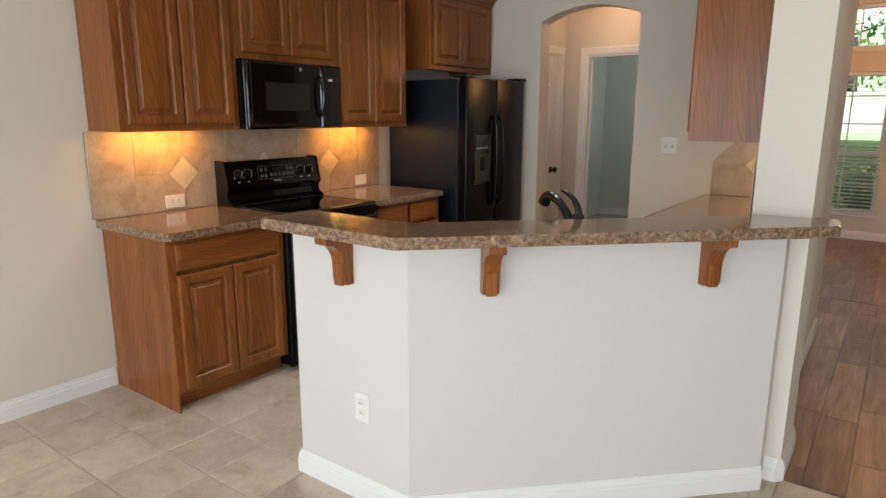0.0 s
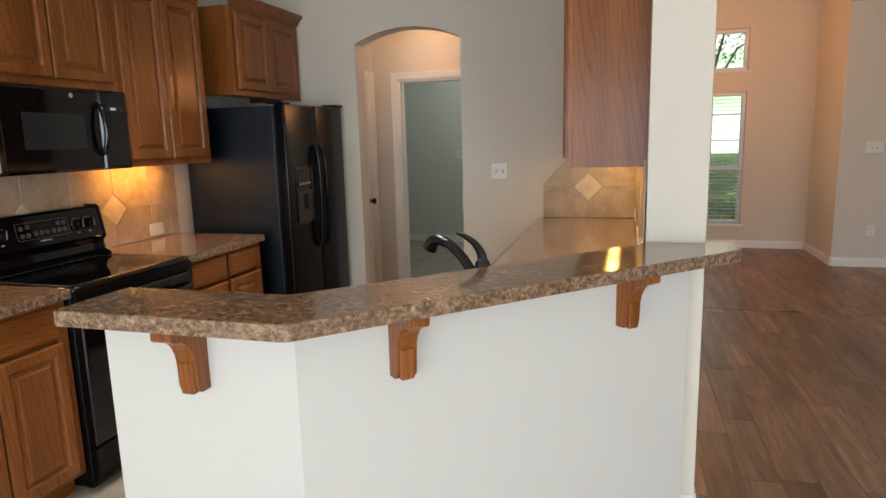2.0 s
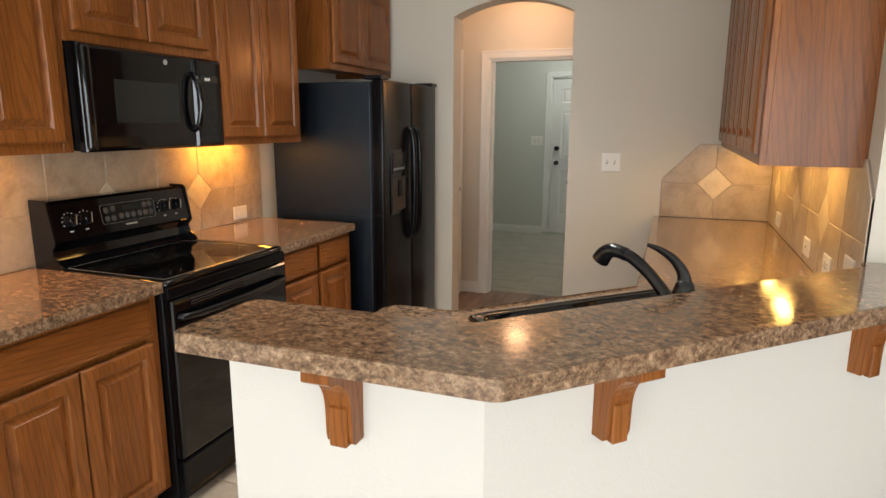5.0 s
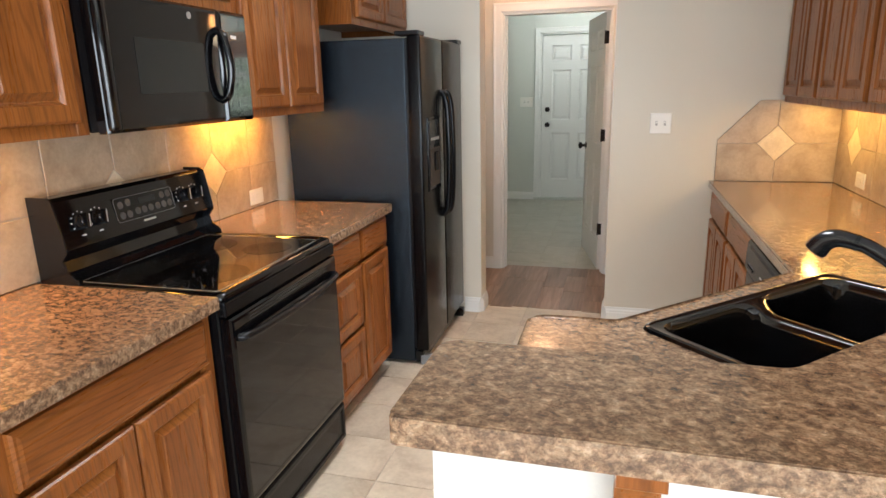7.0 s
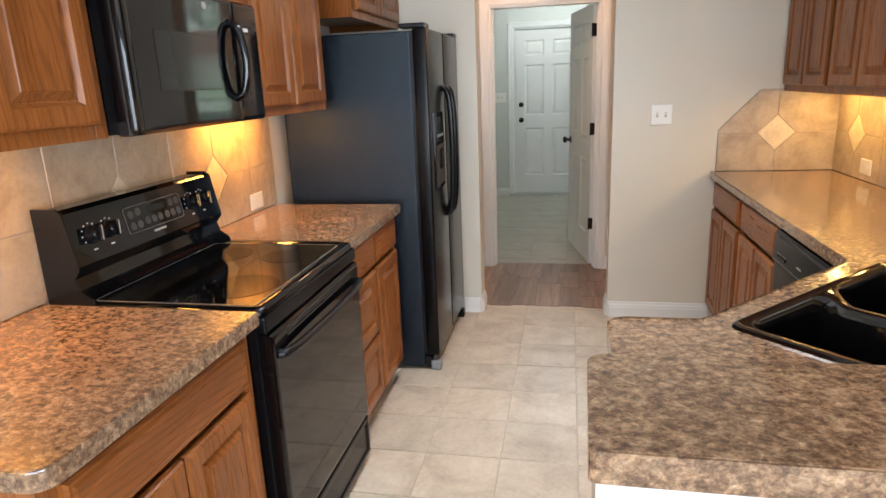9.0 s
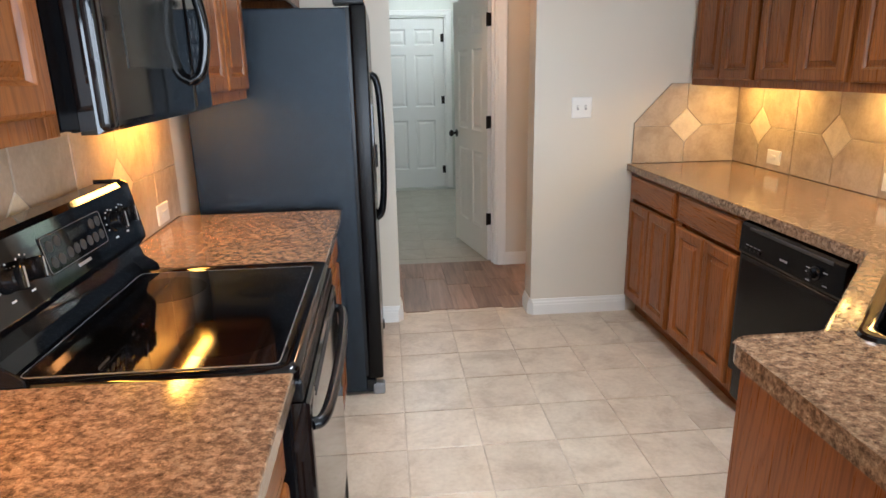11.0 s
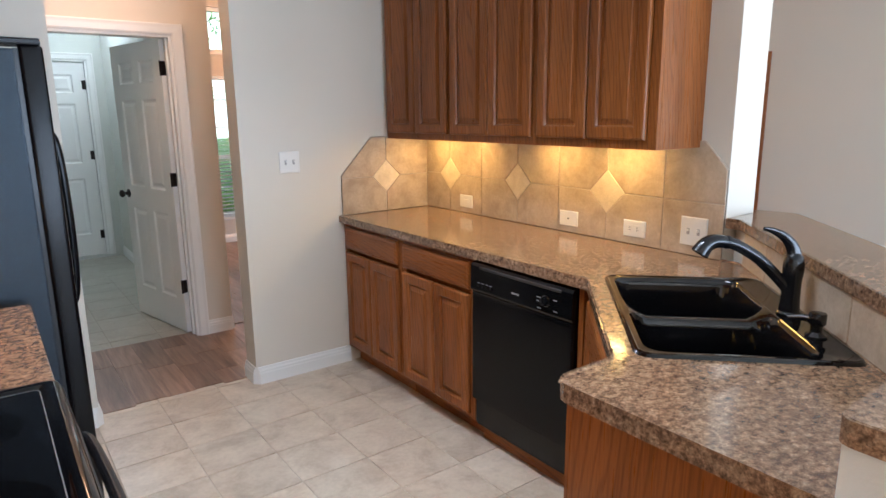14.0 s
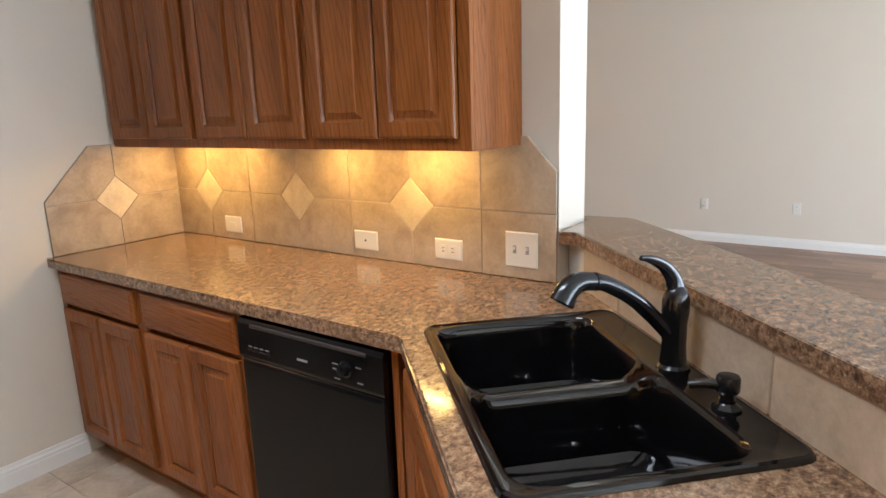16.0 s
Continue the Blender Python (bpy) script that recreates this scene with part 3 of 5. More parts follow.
def face_frame(w, z0, z1, bays, rails, stile=0.04, t=0.02):
    """Stiles and rails: bays: x of the stiles' middles between the ends; rails: (z0, z1)."""
    bm = bmesh.new()
    for x in [0.0] + [b - stile / 2 for b in bays] + [w - stile]:
        box((x, 0, z0), (x + stile, t, z1), 0.001, 1, bm)
    for a, b in rails:
        box((0.002, 0.001, a), (w - 0.002, t - 0.001, b), bm=bm)
    return bm


def base_cabinet(m, w, depth, label, doors, drawers, group="", toe=True, bank=None):
    """A base unit: front at y 0, back at y depth. doors and drawers: lists of (x0, x1)."""
    ob = thing("base_cabinet", m, label, "cabinet", group)
    z0, z1 = 0.10, 0.874
    bm = box((0, 0.02, z0), (w, depth, z1))
    part("body", bm, oak_v, ob)
    part("face_frame", face_frame(w, z0, z1, [], [(z0, z0 + 0.04), (z1 - 0.04, z1)]), oak_v, ob)
    part("toe_kick", box((0.002, 0.072, 0.0), (w - 0.002, 0.085, z0)), oak_h, ob, "dark recessed oak toe kick")
    for a, b in drawers:
        cab_drawer(ob, a, b, 0.722, 0.852)
    for a, b in doors:
        cab_door(ob, a, b, 0.122, 0.700)
    for a, b, c, d in bank or []:
        cab_drawer(ob, a, b, c, d) if d - c < 0.16 else cab_door(ob, a, b, c, d, name="drawer_front")
    return ob


def wall_cabinet(m, w, depth, z0, z1, label, doors, group="", light_rail=True):
    ob = thing("wall_cabinet", m, label, "cabinet", group)
    part("body", box((0.012, 0.02, z0 + 0.035), (w - 0.012, depth, z1)), oak_v, ob)
    part("side_panel", box((0, 0.02, z0), (0.012, depth, z1)), oak_v, ob)
    part("side_panel", box((w - 0.012, 0.02, z0), (w, depth, z1)), oak_v, ob)
    part("face_frame", face_frame(w, z0, z1, [], [(z0, z0 + 0.045), (z1 - 0.05, z1)]), oak_v, ob)
    for a, b in doors:
        cab_door(ob, a, b, z0 + 0.035, z1 - 0.03)
    return ob


LB = -2.575                     # face of the west base cabinets
LU = -2.865                     # face of the west wall cabinets
RB = -0.905                     # face of the east base cabinets
RU = -0.588                     # face of the east wall cabinets
base_w = "oak base cabinets along the range wall"
upper_w = "oak wall cabinets along the range wall"
base_e = "oak base cabinets along the sink run"
upper_e = "oak wall cabinets above the sink run"
c1 = base_cabinet(pose(LB, 1.80, 0, 0, 0, 90), 0.682, 0.60, "honey oak base cabinet with a wide drawer and two doors", [(0.035, 0.337), (0.344, 0.646)], [(0.035, 0.646)], base_w)
part("end_panel", box((-0.006, 0.0, 0.0), (0.0, 0.595, 0.874)), oak_v, c1, "plain oak end panel")
c2 = base_cabinet(pose(LB, 3.222, 0, 0, 0, 90), 0.718, 0.60, "honey oak base cabinet with a drawer bank beside a door", [(0.375, 0.69)], [(0.375, 0.69), (0.03, 0.345)], base_w, bank=[(0.03, 0.345, 0.42, 0.70), (0.03, 0.345, 0.122, 0.40)])
T1 = 2.33
u1 = wall_cabinet(pose(LU, 1.785, 0, 0, 0, 90), 0.675, 0.31, 1.37, T1, "tall honey oak wall cabinet with two raised panel doors", [(0.04, 0.335), (0.342, 0.64)], upper_w)
u2 = wall_cabinet(pose(LU, 2.462, 0, 0, 0, 90), 0.748, 0.31, 1.757, T1, "short oak wall cabinet above the microwave", [(0.03, 0.37), (0.378, 0.72)], upper_w)
u3 = wall_cabinet(pose(LU, 3.212, 0, 0, 0, 90), 0.715, 0.31, 1.37, T1, "oak wall cabinet with two doors beside the refrigerator", [(0.03, 0.352), (0.36, 0.685)], upper_w)
u4 = wall_cabinet(pose(-2.755, 4.07, 0, 0, 0, 90), 0.852, 0.43, 1.785, T1, "deep oak wall cabinet above the refrigerator", [(0.045, 0.42), (0.428, 0.815)], upper_w)


def crown(parent, w, ends, z, name="crown_moulding"):
    prof = [(0.0, 0.0), (-0.008, 0.0), (-0.012, 0.012), (-0.020, 0.016), (-0.030, 0.036), (-0.048, 0.056), (-0.058, 0.060), (-0.058, 0.078), (0.0, 0.078)]
    bm = profile_x([(y, z + h) for y, h in prof], 0, w)
    for v in bm.verts:
        if v.co.x < 0.001:
            v.co.x += v.co.y * ends[0]
        else:
            v.co.x -= v.co.y * ends[1]
    return part(name, bm, oak_h, parent, "stepped oak crown moulding")


crown(u1, 0.675, (1, 0), T1 - 0.01)
crown(u2, 0.748, (0, 0), T1 - 0.01)
crown(u3, 0.715, (0, 0), T1 - 0.01)
crown(u4, 0.852, (1, 0), T1 - 0.01)

c3 = base_cabinet(pose(RB, 4.92, 0, 0, 0, -90), 0.627, 0.60, "oak base cabinet with a drawer above two narrow doors", [(0.035, 0.312), (0.320, 0.60)], [(0.035, 0.60)], base_e)
c4 = base_cabinet(pose(RB, 4.291, 0, 0, 0, -90), 0.598, 0.60, "oak base cabinet with a drawer beside the dishwasher", [(0.02, 0.290), (0.298, 0.565)], [(0.02, 0.565)], base_e)
u5 = wall_cabinet(pose(RU, 4.92, 0, 0, 0, -90), 0.63, 0.2975, 1.353, T1, "dark stained oak wall cabinet in the corner", [(0.03, 0.318), (0.325, 0.613)], upper_e)
u6 = wall_cabinet(pose(RU, 4.289, 0, 0, 0, -90), 0.628, 0.2975, 1.353, T1, "dark stained oak wall cabinet with two doors", [(0.018, 0.311), (0.317, 0.61)], upper_e)
u7 = wall_cabinet(pose(RU, 3.66, 0, 0, 0, -90), 0.628, 0.2975, 1.353, T1, "dark stained oak end wall cabinet", [(0.018, 0.298), (0.304, 0.585)], upper_e)
for u, w, e in ((u5, 0.63, (0, 0)), (u6, 0.628, (0, 0)), (u7, 0.628, (0, 1))):
    crown(u, w, e, T1 - 0.01)

# corner sink cabinet and the cabinet at the end of the peninsula
SINKC = thing("sink_cabinet", pose(0, 0, 0), "oak corner sink cabinet with an angled front", "cabinet", base_e)
sk = [(-0.905, 3.066), (-0.905, 3.02), (-1.415, 2.495), (-1.42, 2.495), (-1.42, 2.0), (-1.10, 2.0), (-0.32, 2.80), (-0.32, 3.066)]
part("body", prism(sk, 0.10, 0.70), oak_v, SINKC)
part("toe_kick", prism([(-0.86, 3.0), (-1.38, 2.46), (-1.40, 2.43), (-0.9, 2.4)], 0.0, 0.10), oak_h, SINKC, "dark recessed oak toe kick")
sf = Matrix.Translation((-0.905, 3.02, 0)) @ Matrix.Rotation(math.atan2(2.495 - 3.02, -1.415 + 0.905), 4, "Z")
part("front_rail", box((0.0, -0.02, 0.69), (0.731, 0.0, 0.874)), oak_h, SINKC, m=sf)
for a, b in ((0.05, 0.362), (0.37, 0.682)):
    part("door", nested(a, b, 0.122, 0.70, DOOR_STEPS), oak_v, SINKC, m=sf)
part("false_front", nested(0.05, 0.682, 0.722, 0.852, DRAWER_STEPS), oak_h, SINKC, m=sf @ pose(0, -0.02, 0))
END = thing("peninsula_cabinet", pose(-1.63, 2.0, 0), "oak end cabinet with a plain side panel", "cabinet", base_e)
part("body", box((0.006, 0.0, 0.10), (0.21, 0.485, 0.874)), oak_v, END)
part("end_panel", box((0.0, 0.0, 0.0), (0.006, 0.492, 0.874)), oak_v, END, "plain oak end panel")
part("toe_kick", box((0.006, 0.0, 0.0), (0.21, 0.42, 0.10)), oak_h, END)
part("door", nested(0.0, 0.17, 0.122, 0.70, DOOR_STEPS[:4]), oak_v, END, m=pose(0.19, 0.487, 0, 0, 0, 180))

# ---- worktops and bar top ----


def inset(pts, d):
    """A plan polygon, anticlockwise, drawn in by d."""
    out = []
    n = len(pts)
    for i in range(n):
        a, p, b = Vector(pts[i - 1]), Vector(pts[i]), Vector(pts[(i + 1) % n])
        u, v = (p - a).normalized(), (b - p).normalized()
        nrm = Vector((-u.y - v.y, u.x + v.x)).normalized()
        out.append(tuple(p + nrm * d))
    return out


def worktop(name, pts, rad, z1, label, t=0.038):
    ob = thing(name, Matrix(), label, "countertop")
    part("edge_band", prism(rounded(pts, rad), z1 - t, z1 - 0.001, 0.004, 2), laminate, ob, "speckled laminate edge")
    part("top_sheet", prism(inset(rounded(pts, rad), 0.004), z1 - 0.003, z1), laminate, ob)
    return ob


worktop("worktop", [(WX + 0.001, 1.775), (-2.535, 1.775), (-2.535, 2.484), (WX + 0.001, 2.484)], [0, 0.05, 0, 0], 0.914, "speckled brown laminate worktop beside the range")
worktop("worktop", [(WX + 0.001, 3.218), (-2.535, 3.218), (-2.535, 3.945), (WX + 0.001, 3.945)], [0, 0, 0.01, 0], 0.914, "speckled brown laminate worktop beside the refrigerator")
C_T = 3.128
cb = [(EX - 0.001, NY - 0.001), (-0.935, NY - 0.001), (-0.935, 3.035), (-1.440, 2.520), (-1.655, 2.520), (-1.655, 1.938), (1.938 - C_T, 1.938), (EX - 0.001, EX - 0.001 + C_T)]
bar = [(-1.722, 1.680), (1.680 - 2.755, 1.680), (0.02, 2.775), (0.0, 2.94), (-0.077, 2.94), (-0.077, 2.897), (EX - 0.014, 2.897), (EX - 0.014, EX - 0.014 + 3.14), (1.934 - 3.14, 1.934), (-1.717, 1.934)]
bar_top = worktop("bar_top", bar, [0.014, 0.02, 0.03, 0.03, 0, 0, 0, 0, 0.02, 0.03], 1.087, "raised speckled laminate bar top with clipped end", 0.040)


def worktop_with_hole(name, outer, hole, z1, label, t=0.038):
    bm = bmesh.new()
    rings = {}
    for z in (z1 - t, z1):
        for key, pts in (("o", outer), ("h", hole)):
            vs = [bm.verts.new((x, y, z)) for x, y in pts]
            es = [bm.edges.new((vs[i], vs[(i + 1) % len(vs)])) for i in range(len(vs))]
            rings[key, z] = (vs, es)
        bmesh.ops.triangle_fill(bm, use_beauty=True, use_dissolve=False, edges=rings["o", z][1] + rings["h", z][1])
    for key in "oh":
        a, b = rings[key, z1 - t][0], rings[key, z1][0]
        for i in range(len(a)):
            j = (i + 1) % len(a)
            bm.faces.new((a[i], a[j], b[j], b[i]))
    bm.normal_update()
    edges = [e for e in rings["o", z1][1] if e.is_valid]
    bmesh.ops.bevel(bm, geom=edges, offset=0.006, segments=2, profile=0.6, affect="EDGES")
    ob = thing(name, Matrix(), label, "countertop")
    part("slab", bm, laminate, ob)
    rim = [(-0.9375, NY - 0.002), (-0.9375, 3.036), (-1.441, 2.5225), (-1.60, 2.5225)]
    back = [(-0.934, NY - 0.002), (-0.934, 3.034), (-1.4395, 2.519), (-1.60, 2.519)]
    part("edge_band", prism(rim[::-1] + back, z1 - t + 0.001, z1 - 0.006), laminate, ob, "speckled laminate edge")
    return ob


SINK = pose(-0.936, 2.576, 0.914, 0, 0, 45)
hole = [tuple((SINK @ Vector((x, y, 0)))[:2]) for x, y in ((-0.372, -0.21), (0.372, -0.21), (0.372, 0.247), (-0.372, 0.247))]
worktop_with_hole("worktop", rounded(cb, [0, 0, 0.02, 0.02, 0.06, 0, 0, 0]), hole, 0.914, "L shaped speckled brown laminate worktop round the sink")

# ---- corbels under the bar ----


def corbel(m):
    w = 0.058
    prof = [(0.0, 0.0), (-0.128, 0.0), (-0.128, -0.022)]
    for k in range(9):
        a = k / 8 * math.pi / 2
        prof.append((-0.120 + 0.072 * math.sin(a), -0.028 - 0.085 * (1 - math.cos(a))))
    prof += [(-0.046, -0.165), (-0.042, -0.178), (-0.034, -0.184), (0.0, -0.184)]
    ob = tagged(link_mesh("corbel", profile_x(prof, -w / 2, w / 2), oak_v), "oak bracket with a curved underside below the bar", "bracket", "brackets under the bar")
    strip = bmesh.new()
    box((-0.020, -0.054, -0.186), (0.020, -0.034, -0.100), 0.004, 1, strip)
    part("face_strip", strip, oak_v, ob)
    ob.matrix_world = m
    return ob


corbel(pose(-1.415, Y_OUT, 1.045))
for s in (-0.938, -0.366):
    corbel(pose(s, s + C_OUT, 1.045, 0, 0, 45))

# ---- outlets and switches ----


def plate(m, w, h, kind, label, cat, group=""):
    """A wall plate in the x-z plane that faces -y, centred."""
    ob = tagged(link_mesh(cat.replace(" ", "_"), nested(-w / 2, w / 2, -h / 2, h / 2, [(0.0, -0.003), (0.004, -0.006)]), white_plastic), label, cat, group)
    ob.matrix_world = m
    if kind == "outlet":
        wide = w > h
        for s in (-1, 1):
            cx, cz = (s * 0.020, 0) if wide else (0, s * 0.020)
            bw, bh = (0.014, 0.017) if wide else (0.017, 0.014)
            part("receptacle", box((cx - bw, -0.0085, cz - bh), (cx + bw, -0.005, cz + bh), 0.002, 1), white_plastic, ob)
            for q in (-1, 1):
                a, b = (cx, cz + q * 0.006) if wide else (cx + q * 0.006, cz)
                d = (0.005, 0.0012) if wide else (0.0012, 0.005)
                part("slot", box((a - d[0], -0.0092, b - d[1]), (a + d[0], -0.008, b + d[1])), slot_dark, ob)
    elif kind == "blank":
        part("centre_screw", box((-0.004, -0.008, -0.004), (0.004, -0.005, 0.004), 0.001, 1), slot_dark, ob)
    elif kind == "rocker":
        part("rocker", box((-0.022, -0.009, -0.012), (0.022, -0.005, 0.012), 0.002, 1), white_plastic, ob)
    else:
        for s in (-1, 1) if kind == "double" else (0,):
            # grey patch paints the shade round each toggle
            part("toggle_shade", box((s * 0.023 - 0.006, -0.007, -0.013), (s * 0.023 + 0.006, -0.005, 0.013)), toggle_shadow, ob)
            part("toggle", box((s * 0.023 - 0.004, -0.016, 0.0), (s * 0.023 + 0.004, -0.006, 0.010), 0.001, 1), white_plastic, ob)
    return ob


TILE_T = 0.010
SW, SE, SN = WX + TILE_T, EX - TILE_T, NY - TILE_T
out_g = "outlets along the backsplash"
plate(pose(-1.358, Y_OUT, 0.385), 0.074, 0.116, "outlet", "white upright outlet low on the half wall", "outlet")
plate(pose(SW, 2.22, 0.967, 0, 0, 90), 0.116, 0.074, "outlet", "white outlet set sideways in the tile", "outlet", out_g)
plate(pose(SW, 3.752, 0.967, 0, 0, 90), 0.116, 0.074, "rocker", "white outlet plate in the tile beside the range", "outlet", out_g)
plate(pose(SE, 4.515, 0.985, 0, 0, -90), 0.116, 0.074, "rocker", "white sideways plate in the corner tile", "outlet", out_g)
plate(pose(SE, 3.705, 0.984, 0, 0, -90), 0.116, 0.074, "blank", "white sideways plate in the tile", "outlet", out_g)
plate(pose(SE, 3.318, 0.986, 0, 0, -90), 0.116, 0.074, "outlet", "white sideways outlet in the tile near the sink", "outlet", out_g)
plate(pose(SE, 3.030, 1.014, 0, 0, -90), 0.118, 0.118, "double", "white double switch plate near the sink", "light switch")
plate(pose(-1.224, NY, 1.241), 0.118, 0.118, "double", "white double switch plate on the beige wall", "light switch")
plate(pose(LIV_E, 3.592, 0.40, 0, 0, -90), 0.074, 0.116, "outlet", "white outlet low on the living room wall", "outlet")
plate(pose(LIV_E, 2.73, 0.40, 0, 0, -90), 0.074, 0.116, "outlet", "white outlet low on the living room wall", "outlet")
plate(pose(2.12, 8.10, 1.27), 0.16, 0.118, "double", "white switch plate on the entry wall", "light switch")
plate(pose(2.15, 8.10, 0.39), 0.074, 0.116, "outlet", "white outlet on the entry wall", "outlet")
plate(pose(-2.60, 9.2, 1.25), 0.16, 0.118, "double", "white switch plate beside the back door", "light switch")

# ---- range ----


def range_cooker():
    y0, w = 2.488, 0.728
    ob = thing("range", pose(-2.548, y0, 0, 0, 0, 90), "black freestanding electric range with glass cooktop", "stove")
    part("body", box((0.0, 0.0, 0.02), (w, 0.60, 0.895), 0.004, 1), black_satin, ob)
    for x in (0.04, w - 0.04):
        for y in (0.05, 0.55):
            part("foot", cyl(0.016, 0.016, 0, 0.022, 12, m=pose(x, y, 0)), black_trim, ob)
    # cooktop: rim and glass
    bm = bmesh.new()
    loops = []
    for d, z in ((0.0, 0.896), (0.0, 0.906), (0.005, 0.914), (0.016, 0.918), (0.030, 0.915), (0.040, 0.910)):
        ring = rounded([(d, d - 0.022), (w - d, d - 0.022), (w - d, 0.552 - d), (d, 0.552 - d)], [0.03 - d * 0.5] * 4, 5)
        loops.append([bm.verts.new((q[0], q[1], z)) for q in ring])
    for p, q in zip(loops, loops[1:]):
        for k in range(len(p)):
            bm.faces.new((p[k], p[(k + 1) % len(p)], q[(k + 1) % len(p)], q[k]))
    bm.faces.new(loops[-1])
    part("cooktop", bm, black_gloss, ob, "black enamel rim", smooth=True)
    edge = [(q[0], q[1], 0.9115) for q in rounded([(0.042, 0.020), (w - 0.042, 0.020), (w - 0.042, 0.510), (0.042, 0.510)], [0.018] * 4, 5)]
    part("glass_seam", tube(edge + edge[:1], [0.0013] * (len(edge) + 1), 6), grey_print, ob, "thin grey seam round the glass")
    glass_top = part("glass_top", prism(rounded([(0.042, 0.020), (w - 0.042, 0.020), (w - 0.042, 0.510), (0.042, 0.510)], [0.018] * 4, 5), 0.9095, 0.9123), black_glass, ob, "black ceramic glass")
    for x, y, r in ((0.20, 0.145, 0.112), (0.53, 0.145, 0.088), (0.20, 0.395, 0.085), (0.53, 0.395, 0.105)):
        part("burner", cyl(r, r, 0.9124, 0.9128, 40, m=pose(x, y, 0)), burner_mat, glass_top, "faint dark burner disc")
    # oven door with window, vent slots and handle
    door = part("oven_door", nested(0.008, w - 0.008, 0.215, 0.84, [(0.0, -0.030), (0.006, -0.036), (0.014, -0.038)]), black_gloss, ob, "black gloss oven door")
    part("handle", tube(smooth_path([(0.04, -0.036, 0.775), (0.055, -0.054, 0.775), (0.14, -0.064, 0.772), (w / 2, -0.070, 0.770), (w - 0.14, -0.064, 0.772), (w - 0.055, -0.054, 0.775), (w - 0.04, -0.036, 0.775)], 5), [0.0135] * 31, 12), black_trim, door, smooth=True)
    # vent openings are dark strips on the door, their shade put into the colour
    for k in range(3):
        part("vent_slot_shade", box((0.10, -0.0395, 0.806 + 0.010 * k), (w - 0.10, -0.036, 0.810 + 0.010 * k)), cavity_dark, door)
    part("front_lip", box((0.0, -0.028, 0.846), (w, 0.0, 0.893), 0.006, 2), black_satin, ob)
    drawer = part("storage_drawer", nested(0.008, w - 0.008, 0.045, 0.205, [(0.0, -0.028), (0.006, -0.034), (0.02, -0.034), (0.028, -0.028), (0.04, -0.027)]), black_satin, ob)
    # backguard with a sloping face
    prof = [(0.50, 0.905), (0.520, 0.915), (0.545, 0.94), (0.552, 0.975), (0.548, 1.000), (0.512, 1.012), (0.505, 1.02), (0.535, 1.165), (0.55, 1.176), (0.605, 1.176), (0.612, 1.165), (0.612, 0.905)]
    part("backguard", profile_x(prof, 0.0, w), black_gloss, ob)
    for x in (-0.004, w - 0.004):
        pr = [(0.47, 0.90), (0.478, 0.930), (0.512, 0.955), (0.522, 0.985), (0.500, 1.012), (0.500, 1.025), (0.528, 1.172), (0.545, 1.182), (0.618, 1.182), (0.618, 0.90)]
        part("side_cap", profile_x(pr, x, x + 0.008), black_trim, ob)
    slope = Matrix.Translation((0, 0.5065, 1.02)) @ Matrix.Rotation(radians(-10.5), 4, "X")
    for x in (0.085, 0.155, w - 0.155, w - 0.085):
        kb = part("knob", lathe([(0.026, 0.0), (0.026, 0.004), (0.021, 0.006), (0.019, 0.026), (0.016, 0.029), (0.002, 0.030)], 20, m=slope @ pose(x, 0.0, 0.075, 90, 0, 0)), black_trim, ob, smooth=True)
        part("grip", box((-0.007, -0.040, -0.023), (0.007, -0.006, 0.023), 0.003, 2), black_gloss, kb, m=slope @ pose(x, 0.0, 0.075, 0, 12, 0))
        part("pointer", box((-0.0016, -0.0412, -0.020), (0.0016, -0.0385, 0.020)), silver, kb, m=slope @ pose(x, 0.0, 0.075, 0, 12, 0))
        for a in range(-120, 121, 30):
            part("dial_mark", box((-0.0018, -0.0012, 0.031), (0.0018, 0.0, 0.0345)), white_print, ob, m=slope @ pose(x, 0.0, 0.075, 0, a, 0))
        part("burner_print", box((-0.008, -0.0012, -0.045), (0.008, 0.0, -0.041)), white_print, ob, m=slope @ pose(x, 0.0, 0.075))
    part("clock_panel", nested(0.23, 0.52, 0.035, 0.12, [(0.0, -0.0015), (0.003, -0.002)]), black_glass, ob, m=slope)
    part("display", box((0.345, -0.003, 0.085), (0.425, -0.0018, 0.105)), window_grey, ob, m=slope)
    rim = [(q[0], -0.0022, q[1]) for q in rounded([(0.232, 0.037), (0.518, 0.037), (0.518, 0.118), (0.232, 0.118)], [0.012] * 4, 4)]
    part("panel_outline", tube(rim + rim[:1], [0.0008] * (len(rim) + 1), 6), grey_print, ob, "thin silver outline", m=slope)
    for kx, kz in ((0.258, 0.094), (0.294, 0.098), (0.258, 0.058), (0.290, 0.058), (0.330, 0.062), (0.362, 0.062), (0.394, 0.062), (0.430, 0.062), (0.462, 0.062), (0.494, 0.062), (0.462, 0.096), (0.494, 0.096)):
        part("key", lathe([(0.0125, 0.0), (0.0125, 0.002), (0.010, 0.003), (0.001, 0.003)], 14, m=slope @ pose(kx, -0.0015, kz, 90, 0, 0)), key_print, ob)
    part("maker_mark", box((0.345, -0.0030, 0.020), (0.405, -0.0005, 0.027)), silver, ob, m=slope)
    return ob


range_cooker()

# ---- microwave ----


